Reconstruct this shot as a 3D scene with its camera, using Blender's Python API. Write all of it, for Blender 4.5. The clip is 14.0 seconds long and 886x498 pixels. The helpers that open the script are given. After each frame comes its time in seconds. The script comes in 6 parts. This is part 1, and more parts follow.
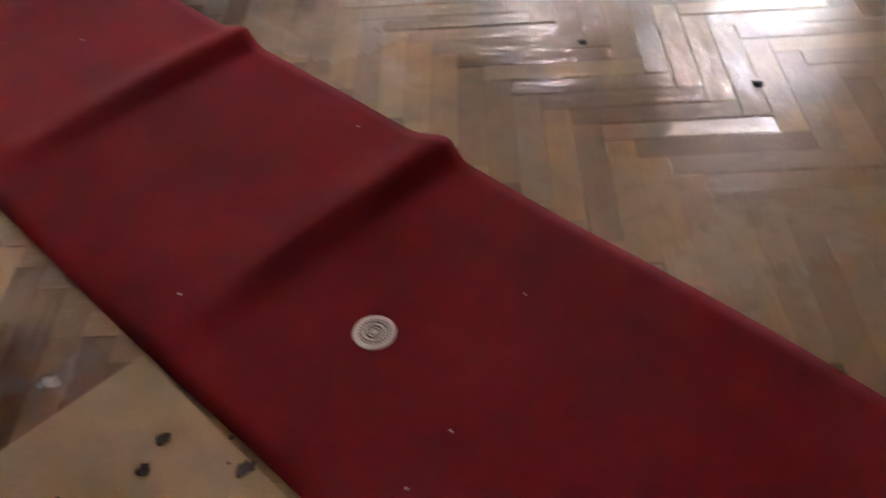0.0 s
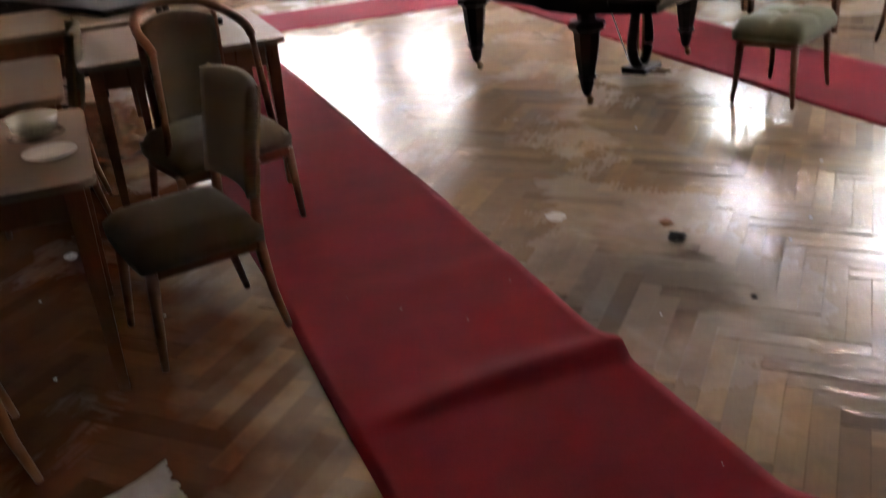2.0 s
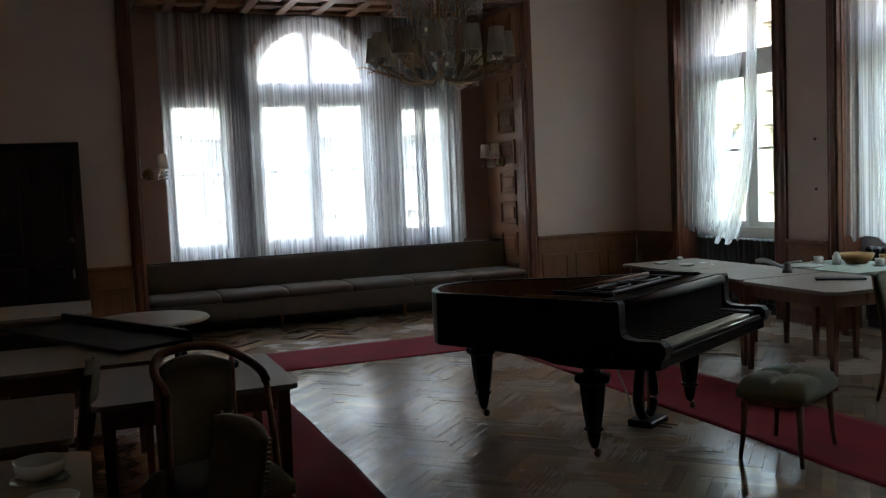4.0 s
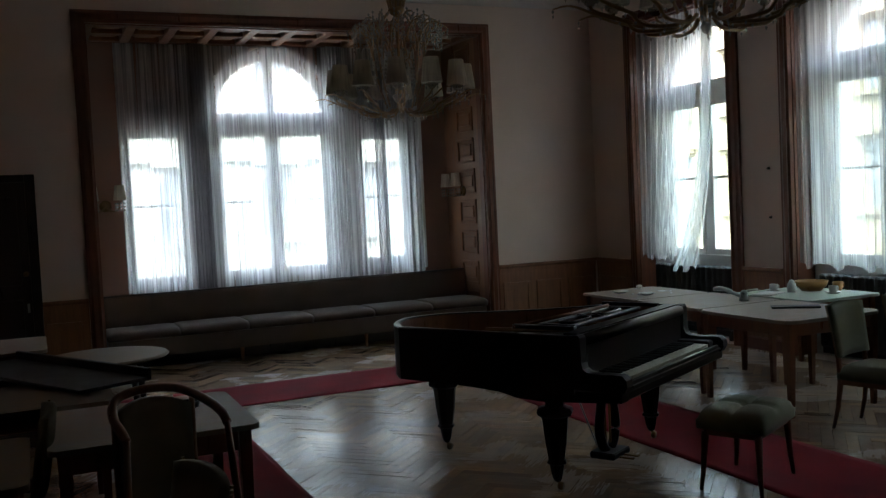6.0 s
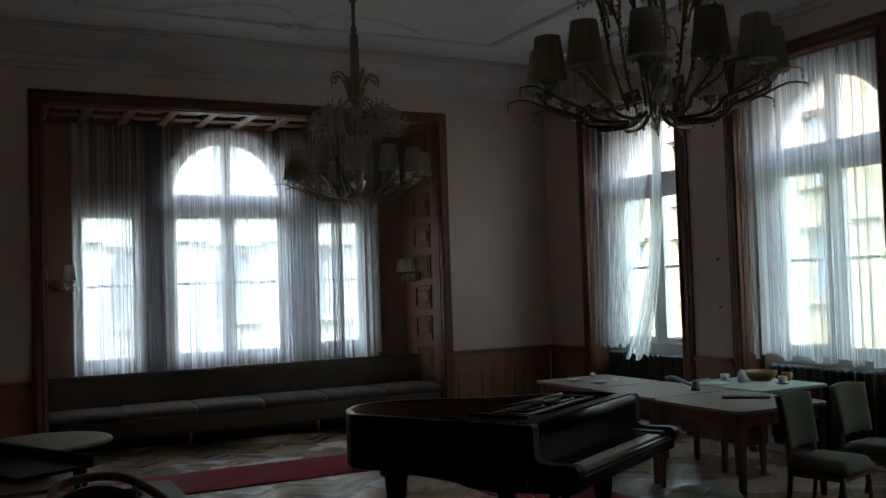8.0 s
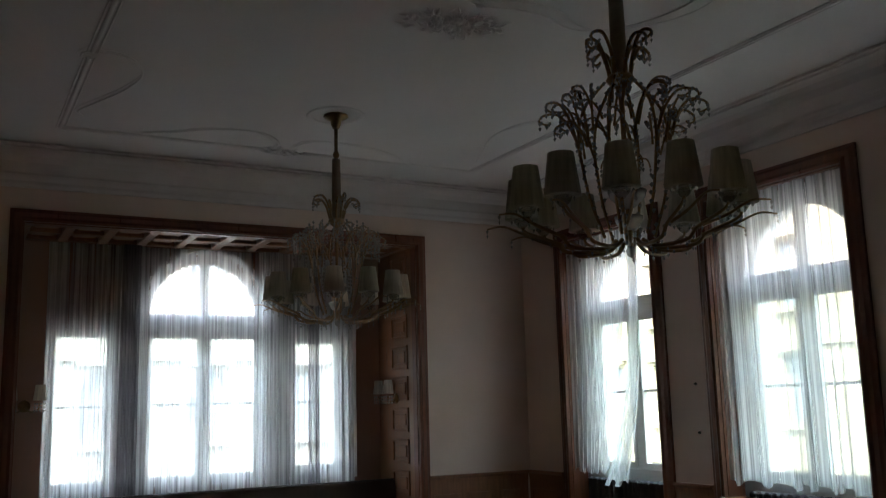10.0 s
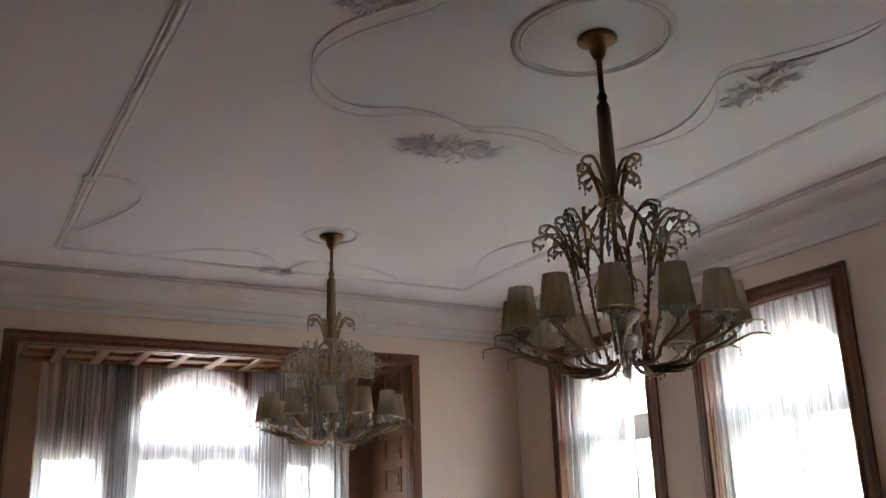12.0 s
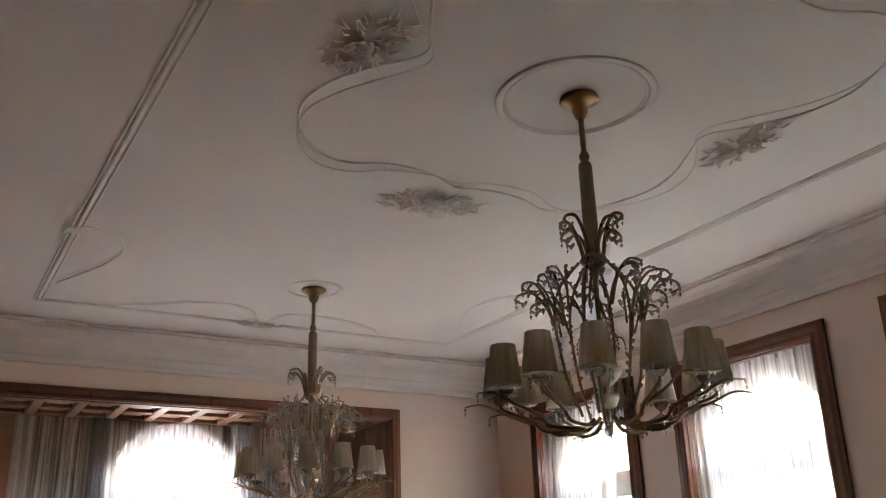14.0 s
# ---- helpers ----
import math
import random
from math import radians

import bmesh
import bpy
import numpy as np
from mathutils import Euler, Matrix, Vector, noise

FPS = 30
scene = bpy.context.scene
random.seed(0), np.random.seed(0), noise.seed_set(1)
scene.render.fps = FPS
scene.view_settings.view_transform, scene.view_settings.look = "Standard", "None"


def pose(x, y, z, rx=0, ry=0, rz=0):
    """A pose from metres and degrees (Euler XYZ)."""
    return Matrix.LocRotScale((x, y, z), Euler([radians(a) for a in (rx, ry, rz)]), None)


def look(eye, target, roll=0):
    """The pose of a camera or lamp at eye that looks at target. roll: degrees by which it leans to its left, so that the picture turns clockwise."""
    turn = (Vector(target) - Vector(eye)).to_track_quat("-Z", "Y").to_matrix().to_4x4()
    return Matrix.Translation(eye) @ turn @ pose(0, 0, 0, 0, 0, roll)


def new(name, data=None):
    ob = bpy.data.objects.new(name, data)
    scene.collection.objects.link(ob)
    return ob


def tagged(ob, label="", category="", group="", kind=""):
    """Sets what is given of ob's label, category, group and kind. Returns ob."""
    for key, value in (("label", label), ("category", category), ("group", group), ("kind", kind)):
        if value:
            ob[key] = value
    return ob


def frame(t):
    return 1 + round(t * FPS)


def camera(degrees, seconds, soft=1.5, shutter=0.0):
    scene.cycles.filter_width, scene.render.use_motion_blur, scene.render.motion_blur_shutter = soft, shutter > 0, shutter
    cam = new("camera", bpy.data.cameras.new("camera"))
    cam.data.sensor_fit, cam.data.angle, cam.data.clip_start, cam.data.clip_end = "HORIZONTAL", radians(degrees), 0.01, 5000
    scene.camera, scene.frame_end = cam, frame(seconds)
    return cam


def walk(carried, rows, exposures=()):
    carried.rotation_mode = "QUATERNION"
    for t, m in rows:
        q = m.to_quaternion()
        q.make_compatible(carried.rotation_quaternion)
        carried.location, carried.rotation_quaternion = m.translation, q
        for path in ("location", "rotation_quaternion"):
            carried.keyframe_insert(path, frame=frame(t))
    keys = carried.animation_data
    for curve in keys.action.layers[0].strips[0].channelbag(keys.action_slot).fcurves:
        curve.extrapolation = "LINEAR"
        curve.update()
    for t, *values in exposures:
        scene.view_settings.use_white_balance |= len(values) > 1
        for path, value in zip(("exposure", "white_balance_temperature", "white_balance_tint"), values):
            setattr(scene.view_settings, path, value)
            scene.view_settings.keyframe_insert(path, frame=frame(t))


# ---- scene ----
cam = camera(51.3, 14.0, soft=1.1, shutter=0.6)
PATH = [
    (0, (-0.412, 0.182, 1.555), (0.544, 1.259, 0.167), -4.9),
    (0.5, (-0.443, 0.226, 1.565), (0.432, 1.476, 0.272), -5.9),
    (1, (-0.465, 0.264, 1.574), (0.314, 1.646, 0.356), -5.6),
    (1.5, (-0.485, 0.29, 1.591), (0.172, 1.844, 0.518), -5.6),
    (1.8, (-0.491, 0.299, 1.612), (0.145, 1.958, 0.693), -4.9),
    (2, (-0.495, 0.302, 1.625), (0.133, 2.005, 0.785), -4.7),
    (2.2, (-0.502, 0.303, 1.634), (0.111, 2.054, 0.886), -5.0),
    (2.5, (-0.508, 0.306, 1.645), (0.126, 2.109, 1.054), -4.2),
    (2.7, (-0.508, 0.309, 1.655), (0.134, 2.132, 1.140), -3.7),
    (3, (-0.507, 0.313, 1.668), (0.153, 2.151, 1.239), -3.2),
    (3.2, (-0.508, 0.31, 1.673), (0.171, 2.161, 1.336), -3.2),
    (3.5, (-0.513, 0.31, 1.683), (0.192, 2.17, 1.472), -2.8),
    (3.7, (-0.516, 0.307, 1.692), (0.198, 2.167, 1.518), -2.6),
    (6, (-0.522, 0.295, 1.768), (0.286, 2.122, 1.667), -2.8),
    (6.5, (-0.516, 0.293, 1.771), (0.323, 2.108, 1.724), -2.5),
    (7, (-0.531, 0.28, 1.779), (0.333, 2.083, 1.769), -2.2),
    (7.5, (-0.514, 0.284, 1.783), (0.368, 2.079, 1.806), -2.1),
    (8, (-0.524, 0.276, 1.789), (0.378, 2.06, 1.865), -1.9),
    (8.5, (-0.545, 0.264, 1.792), (0.375, 2.034, 1.926), -1.6),
    (8.7, (-0.545, 0.259, 1.797), (0.38, 2.025, 1.964), -1.6),
    (11, (-0.573, 0.229, 1.81), (0.365, 1.938, 2.257), -1.9),
    (11.5, (-0.581, 0.22, 1.817), (0.351, 1.912, 2.332), -2.2),
    (12, (-0.591, 0.209, 1.824), (0.341, 1.882, 2.402), -1.9),
    (12.5, (-0.597, 0.201, 1.834), (0.341, 1.853, 2.459), -2.0),
    (13, (-0.6, 0.192, 1.829), (0.342, 1.83, 2.486), -1.6),
    (13.5, (-0.604, 0.19, 1.839), (0.349, 1.815, 2.511), -1.7),
    (14, (-0.61, 0.19, 1.841), (0.342, 1.811, 2.525), -1.8),
]
EXPOSURES = [(0.0, 7.95, 6950, 27), (1.5, 7.75, 7050, 27), (2.0, 7.52, 6950, 25), (2.5, 7.05, 6800, 21), (3.0, 6.15, 6450, 16), (3.5, 5.2, 6100, 11), (6.0, 4.6, 5850, 6),
             (8.5, 4.28, 5700, 4), (11.0, 5.6, 6200, 11), (11.6, 6.27, 6300, 14), (12.5, 6.68, 6450, 15), (14.0, 6.84, 6600, 17)]
walk(cam, [(t, look(eye, target, roll)) for t, eye, target, roll in PATH], EXPOSURES)

# ---- world and light ----
world = bpy.data.worlds.new("world")
scene.world = world
world.use_nodes = True
wn = world.node_tree
sky = wn.nodes.new("ShaderNodeTexSky")
sky.sky_type = "NISHITA"
sky.sun_disc = False
sky.sun_elevation = radians(48)
sky.sun_rotation = radians(230)
sky.air_density, sky.dust_density, sky.ozone_density = 1.0, 2.5, 1.0
wn.nodes["Background"].inputs["Strength"].default_value = 0.15
grey = wn.nodes.new("ShaderNodeHueSaturation")
grey.inputs["Saturation"].default_value = 0.35
wn.links.new(sky.outputs[0], grey.inputs["Color"])
wn.links.new(grey.outputs[0], wn.nodes["Background"].inputs["Color"])
sun = new("sun", bpy.data.lights.new("sun", "SUN"))
sun.data.energy, sun.data.angle, sun.data.color = 0.6, radians(15), (1.0, 0.97, 0.93)
sun.matrix_world = look((-60, -50, 75), (0, 0, 0))


# ---- materials ----
def mat(name, color, rough=0.5, metal=0.0, var=0.25, scale=6.0, bump=0.1, fine=60.0, stretch=(1, 1, 1), tint=None, rnd="", rvar=0.0, sheen=0.0, spec=0.5, rough_var=0.15):
    """A surface with stains (large noise), grain (fine noise), relief and, if asked, a shift from piece to piece."""
    m = bpy.data.materials.new(name)
    m.use_nodes = True
    nt = m.node_tree
    b = nt.nodes["Principled BSDF"]
    b.inputs["Metallic"].default_value = metal
    b.inputs["Specular IOR Level"].default_value = spec
    if sheen:
        b.inputs["Sheen Weight"].default_value = sheen
    tc = nt.nodes.new("ShaderNodeTexCoord")
    mp = nt.nodes.new("ShaderNodeMapping")
    mp.inputs["Scale"].default_value = stretch
    nt.links.new(tc.outputs["Object"], mp.inputs["Vector"])
    n1 = nt.nodes.new("ShaderNodeTexNoise")
    n1.inputs["Scale"].default_value, n1.inputs["Detail"].default_value = scale, 5
    n2 = nt.nodes.new("ShaderNodeTexNoise")
    n2.inputs["Scale"].default_value, n2.inputs["Detail"].default_value = fine, 3
    for n in (n1, n2):
        nt.links.new(mp.outputs[0], n.inputs["Vector"])
    mix = nt.nodes.new("ShaderNodeMix")
    mix.data_type = "RGBA"
    dark = tint or tuple(c * (1 - var) for c in color)
    mix.inputs[6].default_value, mix.inputs[7].default_value = (*dark, 1), (*[min(1, c * (1 + 0.5 * var)) for c in color], 1)
    ad = nt.nodes.new("ShaderNodeMath")
    ad.operation = "MULTIPLY_ADD"
    nt.links.new(n2.outputs[0], ad.inputs[0])
    ad.inputs[1].default_value = 0.5
    nt.links.new(n1.outputs[0], ad.inputs[2])
    rm = nt.nodes.new("ShaderNodeMapRange")
    rm.inputs["From Min"].default_value, rm.inputs["From Max"].default_value = 0.40, 1.10
    nt.links.new(ad.outputs[0], rm.inputs["Value"])
    nt.links.new(rm.outputs[0], mix.inputs[0])
    out = mix.outputs[2]
    if rnd:
        if rnd == "object":
            r = nt.nodes.new("ShaderNodeObjectInfo").outputs["Random"]
        else:
            r = nt.nodes.new("ShaderNodeNewGeometry").outputs["Random Per Island"]
        hsv = nt.nodes.new("ShaderNodeHueSaturation")
        mr = nt.nodes.new("ShaderNodeMapRange")
        mr.inputs["To Min"].default_value, mr.inputs["To Max"].default_value = 1 - rvar, 1 + rvar
        nt.links.new(r, mr.inputs["Value"])
        nt.links.new(mr.outputs[0], hsv.inputs["Value"])
        sq = nt.nodes.new("ShaderNodeMath")
        sq.operation = "FRACT"
        s7 = nt.nodes.new("ShaderNodeMath")
        s7.operation = "MULTIPLY"
        s7.inputs[1].default_value = 7.31
        nt.links.new(r, s7.inputs[0])
        nt.links.new(s7.outputs[0], sq.inputs[0])
        ms = nt.nodes.new("ShaderNodeMapRange")
        ms.inputs["To Min"].default_value, ms.inputs["To Max"].default_value = 0.75, 1.15
        nt.links.new(sq.outputs[0], ms.inputs["Value"])
        nt.links.new(ms.outputs[0], hsv.inputs["Saturation"])
        nt.links.new(out, hsv.inputs["Color"])
        out = hsv.outputs[0]
    nt.links.new(out, b.inputs["Base Color"])
    rr = nt.nodes.new("ShaderNodeMapRange")
    rr.inputs["From Min"].default_value, rr.inputs["From Max"].default_value = 0.3, 0.7
    rr.inputs["To Min"].default_value, rr.inputs["To Max"].default_value = max(0.03, rough - rough_var), min(1, rough + rough_var)
    nt.links.new(n1.outputs[0], rr.inputs["Value"])
    nt.links.new(rr.outputs[0], b.inputs["Roughness"])
    if bump:
        bp = nt.nodes.new("ShaderNodeBump")
        bp.inputs["Strength"].default_value, bp.inputs["Distance"].default_value = bump, 0.004
        nt.links.new(n2.outputs[0], bp.inputs["Height"])
        nt.links.new(bp.outputs[0], b.inputs["Normal"])
    return m


M_WALL = mat("wall_plaster", (0.68, 0.54, 0.46), 0.85, var=0.12, scale=1.2, fine=140, bump=0.12)
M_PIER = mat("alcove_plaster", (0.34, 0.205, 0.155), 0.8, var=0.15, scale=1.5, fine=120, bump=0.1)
M_CEIL = mat("ceiling_plaster", (0.62, 0.57, 0.54), 0.9, var=0.10, scale=0.8, fine=90, bump=0.15)
M_STUCCO = mat("stucco_relief", (0.63, 0.58, 0.55), 0.85, var=0.07, scale=5, fine=90, bump=0.04)
M_CASING = mat("stained_oak_casing", (0.17, 0.058, 0.027), 0.42, var=0.45, scale=2.5, fine=35, stretch=(9, 9, 0.9), bump=0.15)
M_PANEL = mat("oak_panel", (0.26, 0.12, 0.06), 0.42, var=0.4, scale=3, fine=35, stretch=(9, 9, 0.9), bump=0.15)
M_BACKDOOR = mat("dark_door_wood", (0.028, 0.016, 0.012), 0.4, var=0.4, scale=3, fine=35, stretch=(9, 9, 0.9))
M_SUB = mat("subfloor_bitumen", (0.03, 0.025, 0.02), 0.8)
M_RED = mat("red_carpet", (0.25, 0.0175, 0.0255), 0.97, var=0.36, scale=3.0, fine=260, bump=0.22, spec=0.05, sheen=0.06)
M_BOARD = mat("chipboard", (0.42, 0.29, 0.17), 0.7, var=0.25, scale=9, fine=180, bump=0.1)
M_SPOT = mat("burnt_spot", (0.03, 0.015, 0.01), 0.8)
M_TOP = mat("dusty_table_veneer", (0.31, 0.25, 0.20), 0.60, spec=0.35, var=0.25, scale=4, fine=60, stretch=(1, 5, 1))
# left tables' veneer: browner, and darkened for the weaker light on that side
M_TOPB = mat("dimmed_brown_veneer", (0.28, 0.205, 0.15), 0.6, spec=0.35, var=0.35, scale=4, fine=60, stretch=(1, 5, 1))
M_LEG = mat("brown_table_wood", (0.20, 0.075, 0.031), 0.4, var=0.35, scale=4, fine=40, stretch=(8, 8, 1))
M_LEGO = mat("orange_beech", (0.30, 0.12, 0.045), 0.4, var=0.3, scale=4, fine=40, stretch=(8, 8, 1))
M_OLIVE = mat("olive_upholstery", (0.13, 0.098, 0.064), 0.9, var=0.3, scale=7, fine=300, bump=0.4, sheen=0.15, spec=0.2)
M_GREEN = mat("pale_green_upholstery", (0.118, 0.115, 0.066), 0.9, var=0.2, scale=7, fine=300, bump=0.35, sheen=0.15, spec=0.2)
M_STOOL = mat("faded_green_upholstery", (0.20, 0.205, 0.13), 0.9, var=0.25, scale=9, fine=300, bump=0.35, sheen=0.15, spec=0.2)
M_SOFA = mat("grey_brown_sofa_fabric", (0.115, 0.083, 0.062), 0.9, var=0.25, scale=4, fine=280, bump=0.35, sheen=0.15, spec=0.2)
M_BLACK = mat("black_lacquer", (0.012, 0.0065, 0.0055), 0.30, spec=0.2, var=0.2, scale=3, fine=90, bump=0.0, rough_var=0.03)
M_DULL = mat("dull_black_wood", (0.020, 0.013, 0.011), 0.5, spec=0.25, var=0.3, scale=4, fine=60, bump=0.0, rough_var=0.05)
M_SLEEVE = mat("brown_sleeve_paint", (0.25, 0.18, 0.125), 0.55, var=0.25, scale=6)
M_IVORY = mat("yellowed_ivory", (0.62, 0.57, 0.45), 0.35, var=0.15, scale=8)
M_PLATE = mat("bronzed_iron_plate", (0.23, 0.13, 0.06), 0.45, metal=0.6, var=0.3, scale=6)
M_STEEL = mat("dull_steel", (0.45, 0.43, 0.40), 0.35, metal=0.9, var=0.2)
M_BRASS = mat("tarnished_brass", (0.22, 0.14, 0.06), 0.42, metal=0.9, var=0.35, scale=8)
M_ARM = mat("gilt_brown_arm", (0.29, 0.18, 0.085), 0.4, metal=0.4, var=0.3, scale=8)
M_WHITE = mat("white_window_paint", (0.78, 0.78, 0.75), 0.4, var=0.08, scale=5)
M_CHINA = mat("white_china", (0.75, 0.75, 0.72), 0.15, var=0.05)
M_TOKEN = mat("white_plastic", (0.86, 0.86, 0.85), 0.4, var=0.04)
M_PAPER = mat("crumpled_paper", (0.72, 0.71, 0.70), 0.85, var=0.12, scale=9)
M_CARD = mat("tan_card", (0.42, 0.35, 0.27), 0.8, var=0.15, scale=9)
M_TAN = mat("tan_bowl", (0.50, 0.28, 0.10), 0.4, var=0.2)
M_GREYMET = mat("grey_metal", (0.22, 0.22, 0.22), 0.4, metal=0.7)
M_CLOTH = mat("pale_tablecloth", (0.46, 0.52, 0.44), 0.8, var=0.12, scale=5, fine=200)
M_IRON = mat("dark_radiator_paint", (0.035, 0.03, 0.028), 0.5)
M_FACADE = mat("ochre_facade", (0.19, 0.155, 0.10), 0.9, var=0.15, scale=0.6, fine=12)
M_FACADE2 = mat("pale_facade", (0.20, 0.19, 0.16), 0.9, var=0.15, scale=0.6, fine=12)
M_DARKGL = mat("far_window_glass", (0.16, 0.17, 0.18), 0.3)
M_GROUND = mat("street_asphalt", (0.09, 0.09, 0.09), 0.9)
M_DOWNLIGHT = mat("switch_plate", (0.05, 0.04, 0.035), 0.5)


def parquet(name, per_object):
    """Oak blocks: tone from block to block, grain along each block, worn patches and old varnish."""
    m = bpy.data.materials.new(name)
    m.use_nodes = True
    nt = m.node_tree
    N, K = nt.nodes.new, nt.links.new
    b = nt.nodes["Principled BSDF"]
    geo = N("ShaderNodeNewGeometry")
    rnd = N("ShaderNodeObjectInfo").outputs["Random"] if per_object else geo.outputs["Random Per Island"]
    uv = N("ShaderNodeUVMap")
    off = N("ShaderNodeVectorMath")
    off.operation = "MULTIPLY_ADD"
    K(rnd, off.inputs[0])
    off.inputs[1].default_value = (37.0, 53.0, 19.0)
    K(uv.outputs[0], off.inputs[2])

    def noise_of(vec, scale, detail, stretch=None):
        if stretch:
            mp = N("ShaderNodeMapping")
            mp.inputs["Scale"].default_value = stretch
            K(vec, mp.inputs["Vector"])
            vec = mp.outputs[0]
        n = N("ShaderNodeTexNoise")
        n.inputs["Scale"].default_value, n.inputs["Detail"].default_value = scale, detail
        K(vec, n.inputs["Vector"])
        return n.outputs[0]

    grain = noise_of(off.outputs[0], 1.0, 4, (5, 75, 1))
    wave = noise_of(off.outputs[0], 1.0, 3, (8, 20, 1))
    wear = noise_of(geo.outputs["Position"], 0.9, 6)
    fine = noise_of(geo.outputs["Position"], 14.0, 4)

    def ranged(v, a, c, lo, hi):
        r = N("ShaderNodeMapRange")
        for k, q in zip(("From Min", "From Max", "To Min", "To Max"), (a, c, lo, hi)):
            r.inputs[k].default_value = q
        K(v, r.inputs["Value"])
        return r.outputs[0]

    def mixed(f, a, c, blend="MIX"):
        x = N("ShaderNodeMix")
        x.data_type, x.blend_type = "RGBA", blend
        for sock, q in ((x.inputs[0], f), (x.inputs[6], a), (x.inputs[7], c)):
            if isinstance(q, (tuple, float)):
                sock.default_value = q
            else:
                K(q, sock)
        return x.outputs[2]

    ramp = N("ShaderNodeValToRGB")
    e = ramp.color_ramp.elements
    e[0].position, e[0].color = 0.0, (0.22, 0.14, 0.085, 1)
    e[1].position, e[1].color = 1.0, (0.50, 0.335, 0.19, 1)
    for p, c in ((0.35, (0.37, 0.245, 0.145, 1)), (0.6, (0.34, 0.25, 0.172, 1)), (0.85, (0.43, 0.275, 0.145, 1))):
        q = e.new(p)
        q.color = c
    K(rnd, ramp.inputs[0])
    col = mixed(ranged(grain, 0.3, 0.7, 0.0, 0.20), ramp.outputs[0], (0.22, 0.15, 0.10, 1))
    col = mixed(ranged(wear, 0.35, 0.65, 0.0, 0.30), col, (0.40, 0.31, 0.235, 1))
    col = mixed(ranged(fine, 0.5, 0.75, 0.0, 0.35), col, (0.20, 0.15, 0.115, 1))
    # grey damp stains and pale scuffs
    col = mixed(ranged(noise_of(geo.outputs["Position"], 2.6, 7), 0.52, 0.68, 0.0, 0.42), col, (0.17, 0.145, 0.125, 1))
    col = mixed(ranged(noise_of(geo.outputs["Position"], 1.0, 8, (3.2, 1.6, 1)), 0.60, 0.70, 0.0, 0.28), col, (0.58, 0.53, 0.47, 1))
    # blocks blackened by damp near the hall's middle
    ds = N("ShaderNodeVectorMath")
    ds.operation = "DISTANCE"
    K(geo.outputs["Position"], ds.inputs[0])
    ds.inputs[1].default_value = (1.22, 2.88, 0.0)
    dn = N("ShaderNodeMath")
    dn.operation = "MULTIPLY_ADD"
    K(noise_of(geo.outputs["Position"], 3.0, 6), dn.inputs[0])
    dn.inputs[1].default_value = 0.9
    K(ds.outputs["Value"], dn.inputs[2])
    dm = N("ShaderNodeMath")
    dm.operation = "MULTIPLY"
    K(ranged(dn.outputs[0], 0.70, 1.12, 0.9, 0.0), dm.inputs[0])
    K(ranged(rnd, 0.0, 1.0, 0.35, 1.0), dm.inputs[1])
    col = mixed(dm.outputs[0], col, (0.082, 0.063, 0.05, 1))
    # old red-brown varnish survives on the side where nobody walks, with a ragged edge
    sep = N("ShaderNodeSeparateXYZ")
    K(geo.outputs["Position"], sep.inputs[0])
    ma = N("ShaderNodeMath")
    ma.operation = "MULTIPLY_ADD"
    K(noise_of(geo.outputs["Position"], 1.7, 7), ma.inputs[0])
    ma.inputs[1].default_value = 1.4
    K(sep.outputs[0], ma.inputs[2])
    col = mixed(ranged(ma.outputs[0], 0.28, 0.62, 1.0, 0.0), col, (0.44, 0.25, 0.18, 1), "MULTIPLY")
    K(col, b.inputs["Base Color"])
    ro = N("ShaderNodeMath")
    ro.operation = "ADD"
    K(ranged(wear, 0.32, 0.68, 0.10, 0.34), ro.inputs[0])
    K(ranged(grain, 0.3, 0.7, -0.01, 0.03), ro.inputs[1])
    # no varnish is left where damp got in
    bare = N("ShaderNodeMath")
    bare.operation = "MULTIPLY_ADD"
    K(dm.outputs[0], bare.inputs[0])
    bare.inputs[1].default_value = 0.55
    K(ro.outputs[0], bare.inputs[2])
    K(bare.outputs[0], b.inputs["Roughness"])
    h = N("ShaderNodeMath")
    h.operation = "MULTIPLY_ADD"
    K(grain, h.inputs[0])
    h.inputs[1].default_value = 0.10
    K(wave, h.inputs[2])
    # old varnish has shrunk into small pits
    pit = N("ShaderNodeMath")
    pit.operation = "MULTIPLY_ADD"
    K(noise_of(off.outputs[0], 1.0, 3, (40, 95, 1)), pit.inputs[0])
    pit.inputs[1].default_value = 0.16
    K(h.outputs[0], pit.inputs[2])
    h = pit
    shine = N("ShaderNodeMath")
    shine.operation = "MULTIPLY"
    K(ranged(wear, 0.32, 0.68, 0.36, 0.22), shine.inputs[0])
    K(ranged(dm.outputs[0], 0.0, 0.8, 1.0, 0.15), shine.inputs[1])
    K(shine.outputs[0], b.inputs["Specular IOR Level"])
    bp = N("ShaderNodeBump")
    bp.inputs["Strength"].default_value, bp.inputs["Distance"].default_value = 0.8, 0.0045
    K(h.outputs[0], bp.inputs["Height"])
    K(bp.outputs[0], b.inputs["Normal"])
    return m


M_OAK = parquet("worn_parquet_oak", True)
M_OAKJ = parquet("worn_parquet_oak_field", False)


